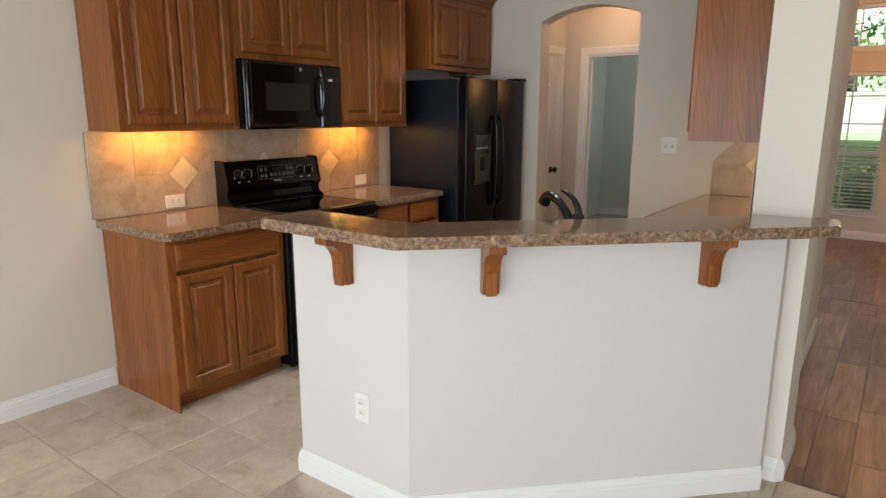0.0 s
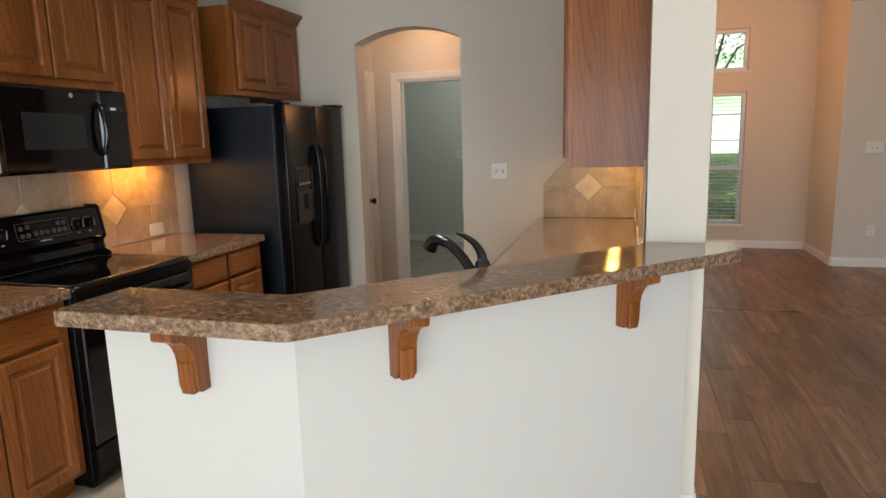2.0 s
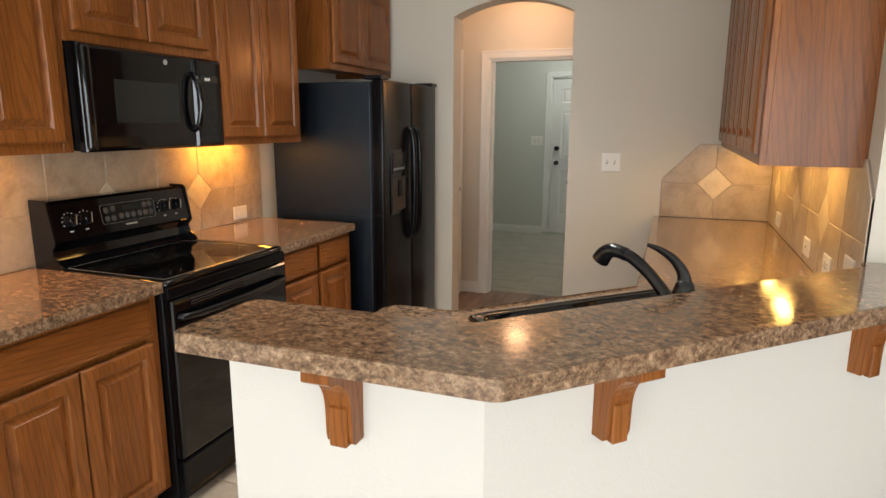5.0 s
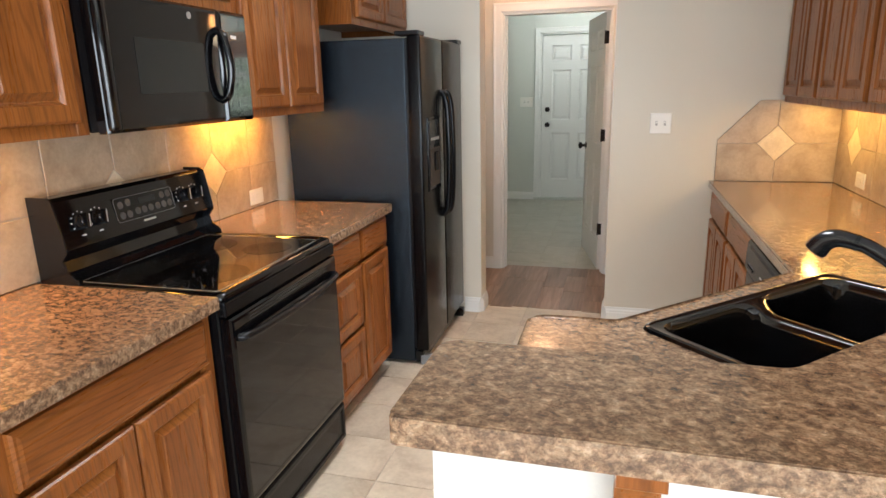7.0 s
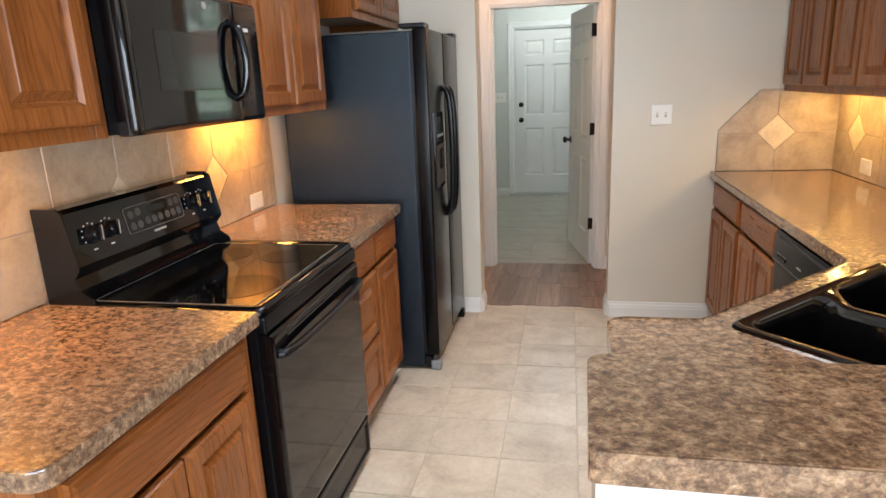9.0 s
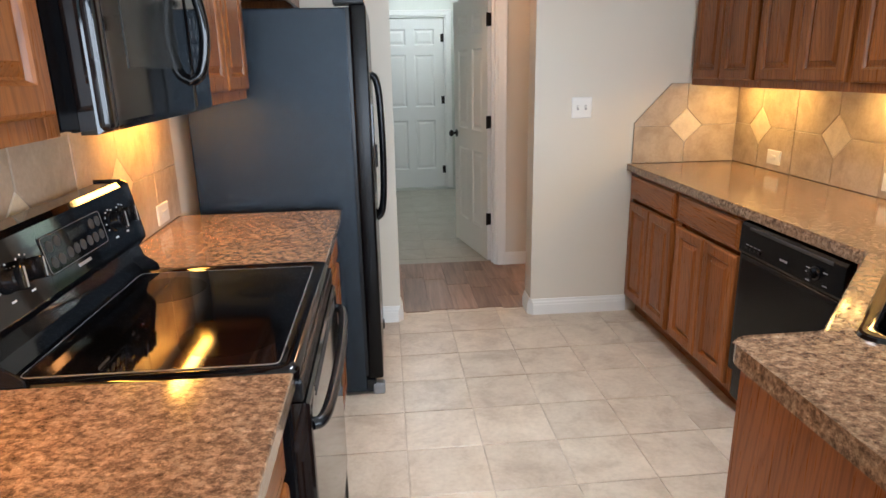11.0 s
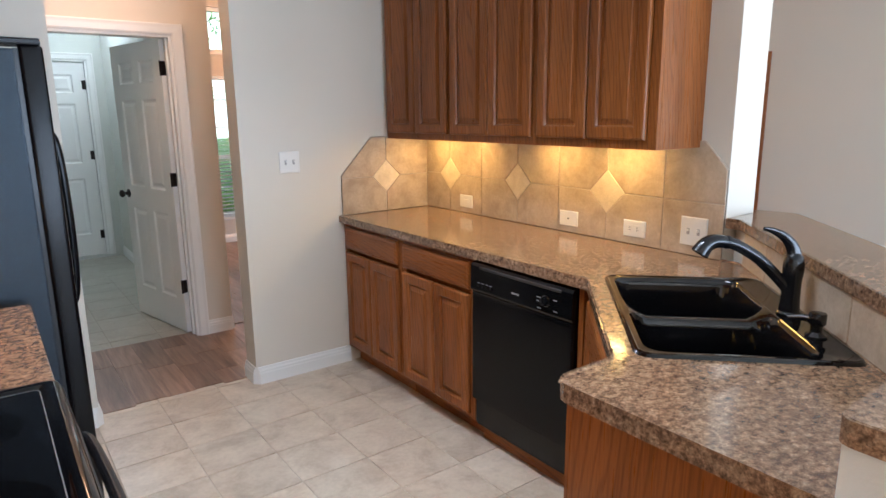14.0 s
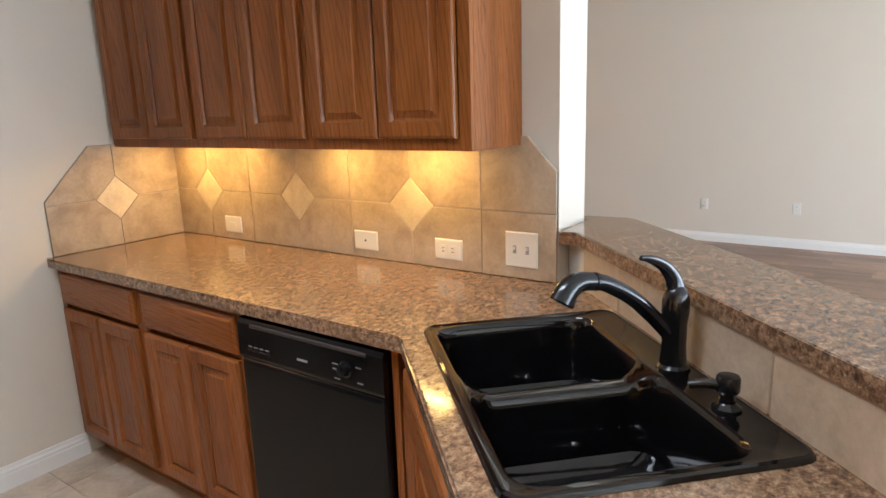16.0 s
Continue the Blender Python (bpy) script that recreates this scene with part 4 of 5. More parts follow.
def microwave():
    w, z0, z1 = 0.752, 1.371, 1.755
    ob = thing("microwave", pose(-2.833, 2.46, 0, 0, 0, 91.3), "black over the range microwave with a curved handle", "microwave")
    part("body", box((0.004, 0.0, z0 + 0.006), (w - 0.004, 0.35, z1), 0.003, 1), black_satin, ob)
    door = part("door", nested(0.0, 0.565, z0, z1 - 0.004, [(0.0, -0.026), (0.010, -0.040), (0.018, -0.042)]), black_gloss, ob, "black gloss door")
    part("door_window", nested(0.135, 0.465, z0 + 0.105, z0 + 0.262, [(0.0, -0.0430), (0.003, -0.0435)], back=-0.041), window_grey, door, "dark grey mesh window")
    part("left_edge", box((0.002, -0.050, z0 + 0.004), (0.040, -0.020, z1 - 0.008), 0.014, 4), black_gloss, door, smooth=True)
    part("control_panel", nested(0.568, w, z0, z1 - 0.004, [(0.0, -0.026), (0.010, -0.038), (0.016, -0.040)]), black_gloss, ob, "black gloss control panel")
    part("handle", tube(smooth_path([(0.545, -0.040, z0 + 0.075), (0.545, -0.070, z0 + 0.100), (0.547, -0.085, z0 + 0.19), (0.545, -0.070, z0 + 0.285), (0.545, -0.040, z0 + 0.31)], 6), [0.013] * 25, 12), black_gloss, door, smooth=True)
    part("display", box((0.605, -0.0425, z1 - 0.105), (0.715, -0.039, z1 - 0.075)), window_grey, ob)
    part("clock_print", box((0.630, -0.0432, z1 - 0.098), (0.665, -0.042, z1 - 0.086)), white_print, ob)
    for r in range(6):
        for c in range(3):
            part("key", box((0.605 + 0.040 * c, -0.0412, z0 + 0.05 + 0.032 * r), (0.632 + 0.040 * c, -0.0395, z0 + 0.066 + 0.032 * r)), black_gloss, ob)
    part("maker_badge", lathe([(0.011, 0), (0.011, 0.002), (0.002, 0.0025)], 16, m=pose(0.40, -0.0425, z1 - 0.040, 90, 0, 0)), silver, door)
    for k in range(9):
        part("vent_slat", box((0.03, -0.012 + 0.030 * k, z0 + 0.002), (w - 0.03, -0.002 + 0.030 * k, z0 + 0.0065)), black_trim, ob)
    return ob


microwave()

# ---- refrigerator ----


def refrigerator():
    y0, w, h = 4.037, 0.825, 1.718
    ob = thing("refrigerator", pose(-2.475, y0, 0, 0, 0, 90), "black side by side refrigerator with water dispenser", "refrigerator")
    part("body", box((0.0, 0.0, 0.02), (w, 0.655, h - 0.012), 0.006, 2), fridge_side, ob, "pebbled black steel cabinet")
    split = 0.40
    for a, b, nm in ((0.0, split - 0.004, "freezer_door"), (split + 0.004, w, "fridge_door")):
        d = part(nm, box((a, -0.080, 0.085), (b, -0.012, h), 0.012, 3), fridge_front, ob, smooth=True)
        part("gasket", box((a + 0.01, -0.013, 0.095), (b - 0.01, 0.001, h - 0.01)), black_trim, d)
        x = split - 0.045 if nm == "freezer_door" else split + 0.045
        part("handle", tube(smooth_path([(x, -0.078, 0.77), (x, -0.104, 0.80), (x, -0.117, 0.90), (x, -0.122, 1.10), (x, -0.117, 1.32), (x, -0.104, 1.42), (x, -0.078, 1.45)], 5), [0.016] * 31, 12), black_satin, d, smooth=True)
        part("hinge_cover", box((a + (0.0 if a == 0 else 0.36), -0.075, h), (a + (0.10 if a == 0 else 0.46), 0.05, h + 0.022), 0.006, 2), black_trim, ob)
        if nm == "freezer_door":
            part("dispenser_frame", nested(0.085, 0.305, 0.945, 1.325, [(0.0, -0.086), (0.008, -0.088), (0.016, -0.086)], back=-0.079), black_gloss, d, "gloss black dispenser surround")
            # flat dark panel paints the shaded hollow of the dispenser
            part("dispenser_recess_shade", box((0.108, -0.0885, 0.965), (0.282, -0.086, 1.165)), cavity_dark, d)
            part("dispenser_panel", box((0.108, -0.0890, 1.185), (0.282, -0.086, 1.307)), window_grey, d)
            part("dispenser_paddle", box((0.17, -0.098, 1.045), (0.22, -0.088, 1.145), 0.003, 1), black_satin, d)
            for k in range(4):
                part("dispenser_key", box((0.12 + 0.04 * k, -0.0905, 1.205), (0.145 + 0.04 * k, -0.0888, 1.22)), grey_print, d)
    part("base_grille", box((0.01, -0.045, 0.012), (w - 0.01, 0.0, 0.078), 0.004, 1), black_trim, ob)
    for x in (0.03, w - 0.03):
        part("front_foot", box((x - 0.025, -0.085, 0.0), (x + 0.025, -0.03, 0.055), 0.006, 1), grey_print if x < 0.1 else black_trim, ob)
    return ob


refrigerator()

# ---- dishwasher ----


def dishwasher():
    w = 0.595
    ob = thing("dishwasher", pose(RB - 0.002, 3.688, 0, 0, 0, -90), "black built in dishwasher with dial and buttons", "dishwasher")
    part("tub", box((0.004, 0.0, 0.10), (w - 0.004, 0.55, 0.865)), black_trim, ob)
    part("door", nested(0.004, w - 0.004, 0.225, 0.735, [(0.0, -0.022), (0.006, -0.028), (0.02, -0.029)]), black_satin, ob, "black satin dishwasher door")
    pan = part("control_panel", profile_x([(0.0, 0.735), (-0.030, 0.738), (-0.034, 0.748), (-0.032, 0.850), (-0.024, 0.862), (0.0, 0.866)], 0.004, w - 0.004), black_satin, ob)
    # dark strip paints the shade of the handle hollow
    part("handle_recess_shade", box((0.06, -0.034, 0.838), (w - 0.06, -0.020, 0.852), 0.003, 1), cavity_dark, pan)
    tilt = Matrix.Translation((0, -0.034, 0.748)) @ Matrix.Rotation(radians(-1.1), 4, "X")
    for k in range(4):
        part("button", box((0.05 + 0.026 * k, -0.004, 0.014), (0.070 + 0.026 * k, 0.0, 0.024), 0.001, 1), black_trim, pan, m=tilt)
        part("button_print", box((0.052 + 0.026 * k, -0.001, 0.030), (0.068 + 0.026 * k, 0.001, 0.034)), grey_print, pan, m=tilt)
    part("dial", lathe([(0.024, 0.0), (0.024, 0.004), (0.018, 0.007), (0.016, 0.022), (0.002, 0.024)], 20, m=tilt @ pose(w - 0.135, 0, 0.045, 90, 0, 0)), black_trim, pan, smooth=True)
    for dx, dz in ((-0.05, 0.05), (0.035, 0.055), (-0.05, 0.035), (0.04, 0.012), (-0.045, 0.008)):
        part("dial_print", box((w - 0.135 + dx, -0.001, dz), (w - 0.115 + dx, 0.001, dz + 0.004)), grey_print, pan, m=tilt)
    part("maker_mark", box((w / 2 - 0.03, -0.001, 0.030), (w / 2 + 0.012, 0.001, 0.037)), silver, pan, m=tilt)
    part("kick_panel", box((0.004, 0.004, 0.085), (w - 0.004, 0.02, 0.218), 0.003, 1), black_satin, ob)
    part("toe_board", box((0.0, 0.05, 0.0), (w, 0.07, 0.10)), oak_h, ob, "oak toe board")
    return ob


dishwasher()
tagged(link_mesh("filler_strip", box((RB - 0.006, 3.068, 0.10), (RB + 0.02, 3.090, 0.874)), oak_v), "narrow oak filler strip beside the dishwasher", "cabinet trim")
tagged(link_mesh("filler_strip", box((RB - 0.004, 3.689, 0.10), (RB + 0.02, 3.693, 0.874)), oak_v), "thin oak strip between cabinet and dishwasher", "cabinet trim")

# ---- sink and faucet ----


def sink():
    ob = thing("sink", SINK, "black enamel double bowl sink set in the corner worktop", "sink")
    bm = bmesh.new()
    X, Y = 0.389, 0.2635
    bowls = [(-0.360, -0.010, -0.176, 0.236), (0.022, 0.360, -0.176, 0.236)]
    # deck: outer rim, then a ring of quads round each bowl
    def loop(x0, x1, y0, y1, r, z, n=5):
        pts = rounded([(x0, y0), (x1, y0), (x1, y1), (x0, y1)], [r] * 4, n)
        return [bm.verts.new((x, y, z)) for x, y in pts]

    def skin(a, b):
        for i in range(len(a)):
            j = (i + 1) % len(a)
            bm.faces.new((a[i], a[j], b[j], b[i]))

    o1 = loop(-X, X, -Y, Y, 0.045, 0.001)
    o2 = loop(-X + 0.004, X - 0.004, -Y + 0.004, Y - 0.004, 0.043, 0.008)
    o3 = loop(-X + 0.010, X - 0.010, -Y + 0.010, Y - 0.010, 0.040, 0.010)
    o4 = loop(-X + 0.016, X - 0.016, -Y + 0.016, Y - 0.016, 0.036, 0.007)
    skin(o1, o2), skin(o2, o3), skin(o3, o4)
    es = [bm.edges.get((o4[i], o4[(i + 1) % len(o4)])) for i in range(len(o4))]
    for x0, x1, y0, y1 in bowls:
        a = loop(x0, x1, y0, y1, 0.06, 0.007)
        b = loop(x0 + 0.004, x1 - 0.004, y0 + 0.004, y1 - 0.004, 0.058, 0.003)
        c = loop(x0 + 0.010, x1 - 0.010, y0 + 0.010, y1 - 0.010, 0.055, -0.02)
        d = loop(x0 + 0.022, x1 - 0.022, y0 + 0.022, y1 - 0.022, 0.05, -0.165)
        e = loop(x0 + 0.050, x1 - 0.050, y0 + 0.050, y1 - 0.050, 0.04, -0.188)
        for p, q in ((a, b), (b, c), (c, d), (d, e)):
            skin(p, q)
        bm.faces.new(e)
        es += [bm.edges.new((a[i], a[(i + 1) % len(a)])) if bm.edges.get((a[i], a[(i + 1) % len(a)])) is None else bm.edges.get((a[i], a[(i + 1) % len(a)])) for i in range(len(a))]
    bmesh.ops.triangle_fill(bm, use_beauty=True, use_dissolve=False, edges=es)
    for v in bm.verts:
        if v.co.z > -0.03:
            near = max(0.0, 1 - abs(v.co.x - 0.006) / 0.06) * min(1.0, max(0.0, (v.co.y + 0.176) / 0.06)) * min(1.0, max(0.0, (0.236 - v.co.y) / 0.06))
            v.co.z -= 0.030 * min(1.0, near * 1.5)
    part("basin", bm, sink_mat, ob, smooth=True)
    for x0, x1, y0, y1 in bowls:
        part("drain", lathe([(0.044, 0.0), (0.044, 0.003), (0.034, 0.004), (0.030, -0.001), (0.002, -0.002)], 20, m=pose((x0 + x1) / 2, -0.03, -0.187)), chrome, ob, "steel drain ring", smooth=True)
    return ob


sink()


def faucet():
    ob = thing("faucet", SINK @ pose(-0.015, -0.215, 0.007), "black single lever kitchen faucet with pull out spout", "faucet")
    part("base", lathe([(0.034, 0.0), (0.034, 0.006), (0.028, 0.012), (0.025, 0.05), (0.025, 0.10), (0.028, 0.125), (0.028, 0.15), (0.022, 0.172), (0.012, 0.182), (0.002, 0.184)], 22), faucet_mat, ob, smooth=True)
    path = smooth_path([(0.0, 0.006, 0.070), (-0.002, 0.050, 0.118), (-0.010, 0.105, 0.168), (-0.022, 0.165, 0.204), (-0.030, 0.200, 0.214)], 6)
    sp = part("spout", tube(path, [0.022] + [0.0165] * (len(path) - 2) + [0.017], 16), faucet_mat, ob, smooth=True)
    head = smooth_path([(-0.029, 0.196, 0.2135), (-0.036, 0.228, 0.216), (-0.043, 0.252, 0.205), (-0.048, 0.268, 0.182)], 5)
    part("spray_head", tube(head, [0.0175 + 0.008 * i / (len(head) - 1) for i in range(len(head))], 16), faucet_mat, sp, smooth=True)
    part("spray_ring", tube([(-0.027, 0.188, 0.2115), (-0.029, 0.195, 0.213)], [0.0185, 0.0185], 16), black_trim, sp)
    lever = smooth_path([(0.0, 0.0, 0.160), (0.0, 0.008, 0.195), (-0.008, 0.034, 0.226), (-0.022, 0.070, 0.246), (-0.034, 0.100, 0.254)], 6)
    part("lever", tube(lever, [0.024 - 0.0185 * (i / (len(lever) - 1)) ** 0.8 for i in range(len(lever))], 14, flat=0.7), faucet_mat, ob, smooth=True)
    return ob


faucet()
soap = thing("soap_dispenser", SINK @ pose(-0.205, -0.212, 0.007), "short black soap dispenser on the sink deck", "soap dispenser")
part("base", lathe([(0.026, 0.0), (0.026, 0.005), (0.020, 0.009), (0.015, 0.014), (0.0145, 0.034), (0.002, 0.034)], 18), faucet_mat, soap, smooth=True)
part("pump_cap", lathe([(0.002, 0.033), (0.0195, 0.034), (0.021, 0.037), (0.021, 0.060), (0.019, 0.064), (0.002, 0.065)], 20), faucet_mat, soap, smooth=True)
part("nozzle", tube([(0.0, 0.006, 0.046), (0.018, 0.034, 0.046), (0.032, 0.058, 0.040)], [0.010, 0.009, 0.008], 12), faucet_mat, soap, smooth=True)

# ---- under cabinet lights ----


def strip_light(x, y, z, length, watts, color):
    ob = thing("under_cabinet_light", pose(x, y, z), "slim warm lamp under the wall cabinet", "lamp", "lamps under the wall cabinets")
    part("housing", box((-0.03, -length / 2, -0.012), (0.03, length / 2, 0.0), 0.003, 1), white_plastic, ob)
    part("diffuser", box((-0.022, -length / 2 + 0.01, -0.018), (0.022, length / 2 - 0.01, -0.0125), 0.002, 1), lamp_glow, ob, "glowing warm diffuser")
    li = lamp("lamp_light", "AREA", Matrix.Translation((0, 0, -0.022)), watts, color, (0.04, length - 0.02), ob)
    return ob


strip_light(-3.085, 2.12, 1.404, 0.46, 5.8, WARM)
strip_light(-3.085, 3.57, 1.404, 0.46, 5.8, WARM)
for y in (4.68, 4.36, 3.74, 3.36):
    strip_light(-0.42, y, 1.387, 0.24, 2.2, GOLD)

# ---- windows ----


def window(name, m, w, z0, z1, label, rails, grid, blinds=None, depth=0.14):
    """A window in an opening x 0..w; the room's wall face at y 0, outside at y depth."""
    ob = tagged(new(name), label, "window", "", "structure")
    ob.matrix_world = m
    f = 0.045
    bm = bmesh.new()
    box((0, 0.05, z0), (f, 0.12, z1), 0.003, 1, bm)
    box((w - f, 0.05, z0), (w, 0.12, z1), 0.003, 1, bm)
    box((f, 0.05, z0), (w - f, 0.12, z0 + f), 0.003, 1, bm)
    box((f, 0.05, z1 - f), (w - f, 0.12, z1), 0.003, 1, bm)
    fr = part("window_frame", bm, trim_paint, ob, "white window frame")
    for z in rails:
        part("meeting_rail", box((f, 0.055, z - 0.025), (w - f, 0.105, z + 0.025), 0.003, 1), trim_paint, fr)
    edges = [z0 + f] + list(rails) + [z1 - f]
    for a, b in zip(edges, edges[1:]):
        pane = part("pane", box((f, 0.082, a), (w - f, 0.086, b)), pane_mat, ob)
        pane.visible_shadow = False
    gx, gz = grid
    for x in gx:
        part("glazing_bar", box((x - 0.008, 0.074, z0 + f), (x + 0.008, 0.096, z1 - f)), trim_paint, fr)
    for z in gz:
        part("glazing_bar", box((f, 0.075, z - 0.008), (w - f, 0.095, z + 0.008)), trim_paint, fr)
    part("window_sill", box((-0.03, -0.035, z0 - 0.02), (w + 0.03, 0.05, z0 + 0.004), 0.005, 2), trim_paint, ob, "white window sill")
    if blinds:
        bl = tagged(new("window_blind"), "white slatted blind in the window", "blind")
        bl.matrix_world = m
        part("head_rail", box((0.01, 0.005, z1 - 0.04), (w - 0.01, 0.045, z1 - 0.003), 0.003, 1), blind_mat, bl)
        me = bpy.data.meshes.new("slat")
        s = bmesh.new()
        for a, b in ((-0.024, 0.0), (0.0, 0.024)):
            za, zb = (0.0, 0.003) if a < 0 else (0.003, 0.0)
            s.faces.new([s.verts.new(c) for c in ((0.012, a, za), (w - 0.012, a, za), (w - 0.012, b, zb), (0.012, b, zb))])
        r = bmesh.ops.extrude_face_region(s, geom=s.faces[:])
        for v in r["geom"]:
            if isinstance(v, bmesh.types.BMVert):
                v.co.z += 0.0012
        s.to_mesh(me)
        s.free()
        me.materials.append(blind_mat)
        z = z0 + 0.02
        while z < z1 - 0.05:
            piece("slat", me, bl, pose(0, 0.022, z, -24 if z < blinds else 0))
            z += 0.044
        for x in (0.14, w - 0.14):
            part("ladder_cord", box((x - 0.001, 0.024, z0 + 0.01), (x + 0.001, 0.026, z1 - 0.03)), blind_mat, bl)
        part("bottom_rail", box((0.012, 0.012, z0 + 0.006), (w - 0.012, 0.038, z0 + 0.018), 0.002, 1), blind_mat, bl)
    return ob


n = 0
for a, b in DW:
    n += 1
    window("window_%d" % n, pose(a, DIN_N, 0), b - a, 0.30, 1.95, "tall white sash window with blinds", (1.02,), (((b - a) / 2,), (0.66, 1.36, 1.68)), 1.0)
    n += 1
    window("window_%d" % n, pose(a, DIN_N, 0), b - a, 2.20, 2.70, "small white transom window above the sash", (), (((b - a) / 2,), ()))
window("window_5", pose(0.6, SOUTH, 0, 0, 0, 180), 3.6, 0.38, 2.52, "wide white breakfast room window", (1.4,), ((1.2, 2.4), ()))
window("window_6", pose(4.1, SOUTH, 0, 0, 0, 180), 3.0, 0.38, 2.52, "wide white living room window", (1.5,), ((1.0, 2.0), ()))


# ---- dining chandelier ----
def chandelier(x, y, z):
    ob = thing("chandelier", pose(x, y, z), "bronze chandelier with lit frosted glass shades", "chandelier")
    part("stem", lathe([(0.012, 0.0), (0.035, 0.02), (0.018, 0.06), (0.012, 0.12), (0.03, 0.16), (0.012, 0.20), (0.010, TRAY - z - 0.02), (0.06, TRAY - z - 0.018), (0.06, TRAY - z - 0.001)], 16), bronze, ob, smooth=True)
    for k in range(5):
        r = pose(0, 0, 0, 0, 0, 72 * k + 20)
        arm = part("arm", tube(smooth_path([(0.02, 0, 0.06), (0.08, 0, 0.0), (0.15, 0, 0.02), (0.19, 0, 0.09)], 6), [0.008] * 19, 10), bronze, ob, m=r, smooth=True)
        part("shade", lathe([(0.025, 0.09), (0.055, 0.115), (0.072, 0.16), (0.078, 0.20), (0.074, 0.20), (0.05, 0.13), (0.012, 0.10)], 18, m=pose(0.19, 0, 0)), globe_glow, ob, "lit frosted glass shade", m=r, smooth=True)
    lamp("chandelier_light", "POINT", pose(0, 0, 0.33), 78, (1.0, 0.37, 0.09), 0.15, ob)
    return ob


chandelier(0.22, 7.6, 1.89)


def ceiling_lamp(x, y, z, watts, color, label):
    ob = thing("ceiling_lamp", pose(x, y, z), label, "ceiling lamp")
    part("canopy", lathe([(0.14, 0.0), (0.14, -0.02), (0.12, -0.03), (0.002, -0.031)], 20), bronze, ob)
    part("bowl", lathe([(0.13, -0.031), (0.12, -0.07), (0.08, -0.10), (0.002, -0.11)], 20), globe_glow, ob, "frosted glass bowl")
    lamp("ceiling_lamp_light", "POINT", pose(0, 0, -0.18), watts, color, 0.1, ob)


# added fill light, out of view, to lift the aisle floor and worktops
fill_box = thing("added_kitchen_fill", pose(-1.8, 3.2, CEIL), "added unseen ceiling fill light over the kitchen aisle", "ceiling light")
part("housing", box((-0.22, -0.62, -0.05), (0.22, 0.62, 0.0), 0.01, 2), white_plastic, fill_box)
part("diffuser", box((-0.20, -0.60, -0.085), (0.20, 0.60, -0.0505), 0.012, 2), glow("fill_diffuser", (1.0, 0.97, 0.9), 1.2), fill_box, "glowing diffuser of the added fill light")
lamp("aisle_fill_light", "AREA", Matrix.Translation((0, 0, -0.09)), 25, (1.0, 0.98, 0.95), (0.4, 1.2), fill_box).data.spread = radians(110)
ceiling_lamp(-1.95, 5.55, 2.62, 11, (1.0, 0.50, 0.24), "frosted bowl ceiling lamp in the hall")
ceiling_lamp(-1.9, 8.35, CEIL, 29, (0.95, 1.0, 0.97), "frosted bowl ceiling lamp in the utility room")

# ---- backsplash tiles ----


def clip_poly(poly, n, d):
    """The part of a polygon where n . p <= d."""
    out = []
    for i in range(len(poly)):
        p, q = poly[i], poly[(i + 1) % len(poly)]
        a, b = n[0] * p[0] + n[1] * p[1] - d, n[0] * q[0] + n[1] * q[1] - d
        if a <= 0:
            out.append(p)
        if a * b < 0:
            t = a / (a - b)
            out.append((p[0] + t * (q[0] - p[0]), p[1] + t * (q[1] - p[1])))
    return out


def tile_mesh(name, poly, t, mat, bevel=0.0018):
    """A wall tile: polygon in x-z, front at y -t, with an eased edge."""
    cx = sum(p[0] for p in poly) / len(poly)
    cz = sum(p[1] for p in poly) / len(poly)
    bm = bmesh.new()
    loops = []
    for y, s in ((0.0, 0.0), (-t + 0.002, 0.0), (-t, bevel)):
        ring = []
        for x, z in poly:
            ln = max(math.hypot(x - cx, z - cz), 1e-5)
            k = 1 - 1.4 * s / ln
            ring.append(bm.verts.new((cx + (x - cx) * k, y, cz + (z - cz) * k)))
        loops.append(ring)
    for a, b in zip(loops, loops[1:]):
        for i in range(len(a)):
            bm.faces.new((a[i], a[(i + 1) % len(a)], b[(i + 1) % len(a)], b[i]))
    bm.faces.new(loops[-1])
    bmesh.ops.recalc_face_normals(bm, faces=bm.faces[:])
    me = bpy.data.meshes.new(name)
    bm.to_mesh(me)
    bm.free()
    me.materials.append(mat)
    return me


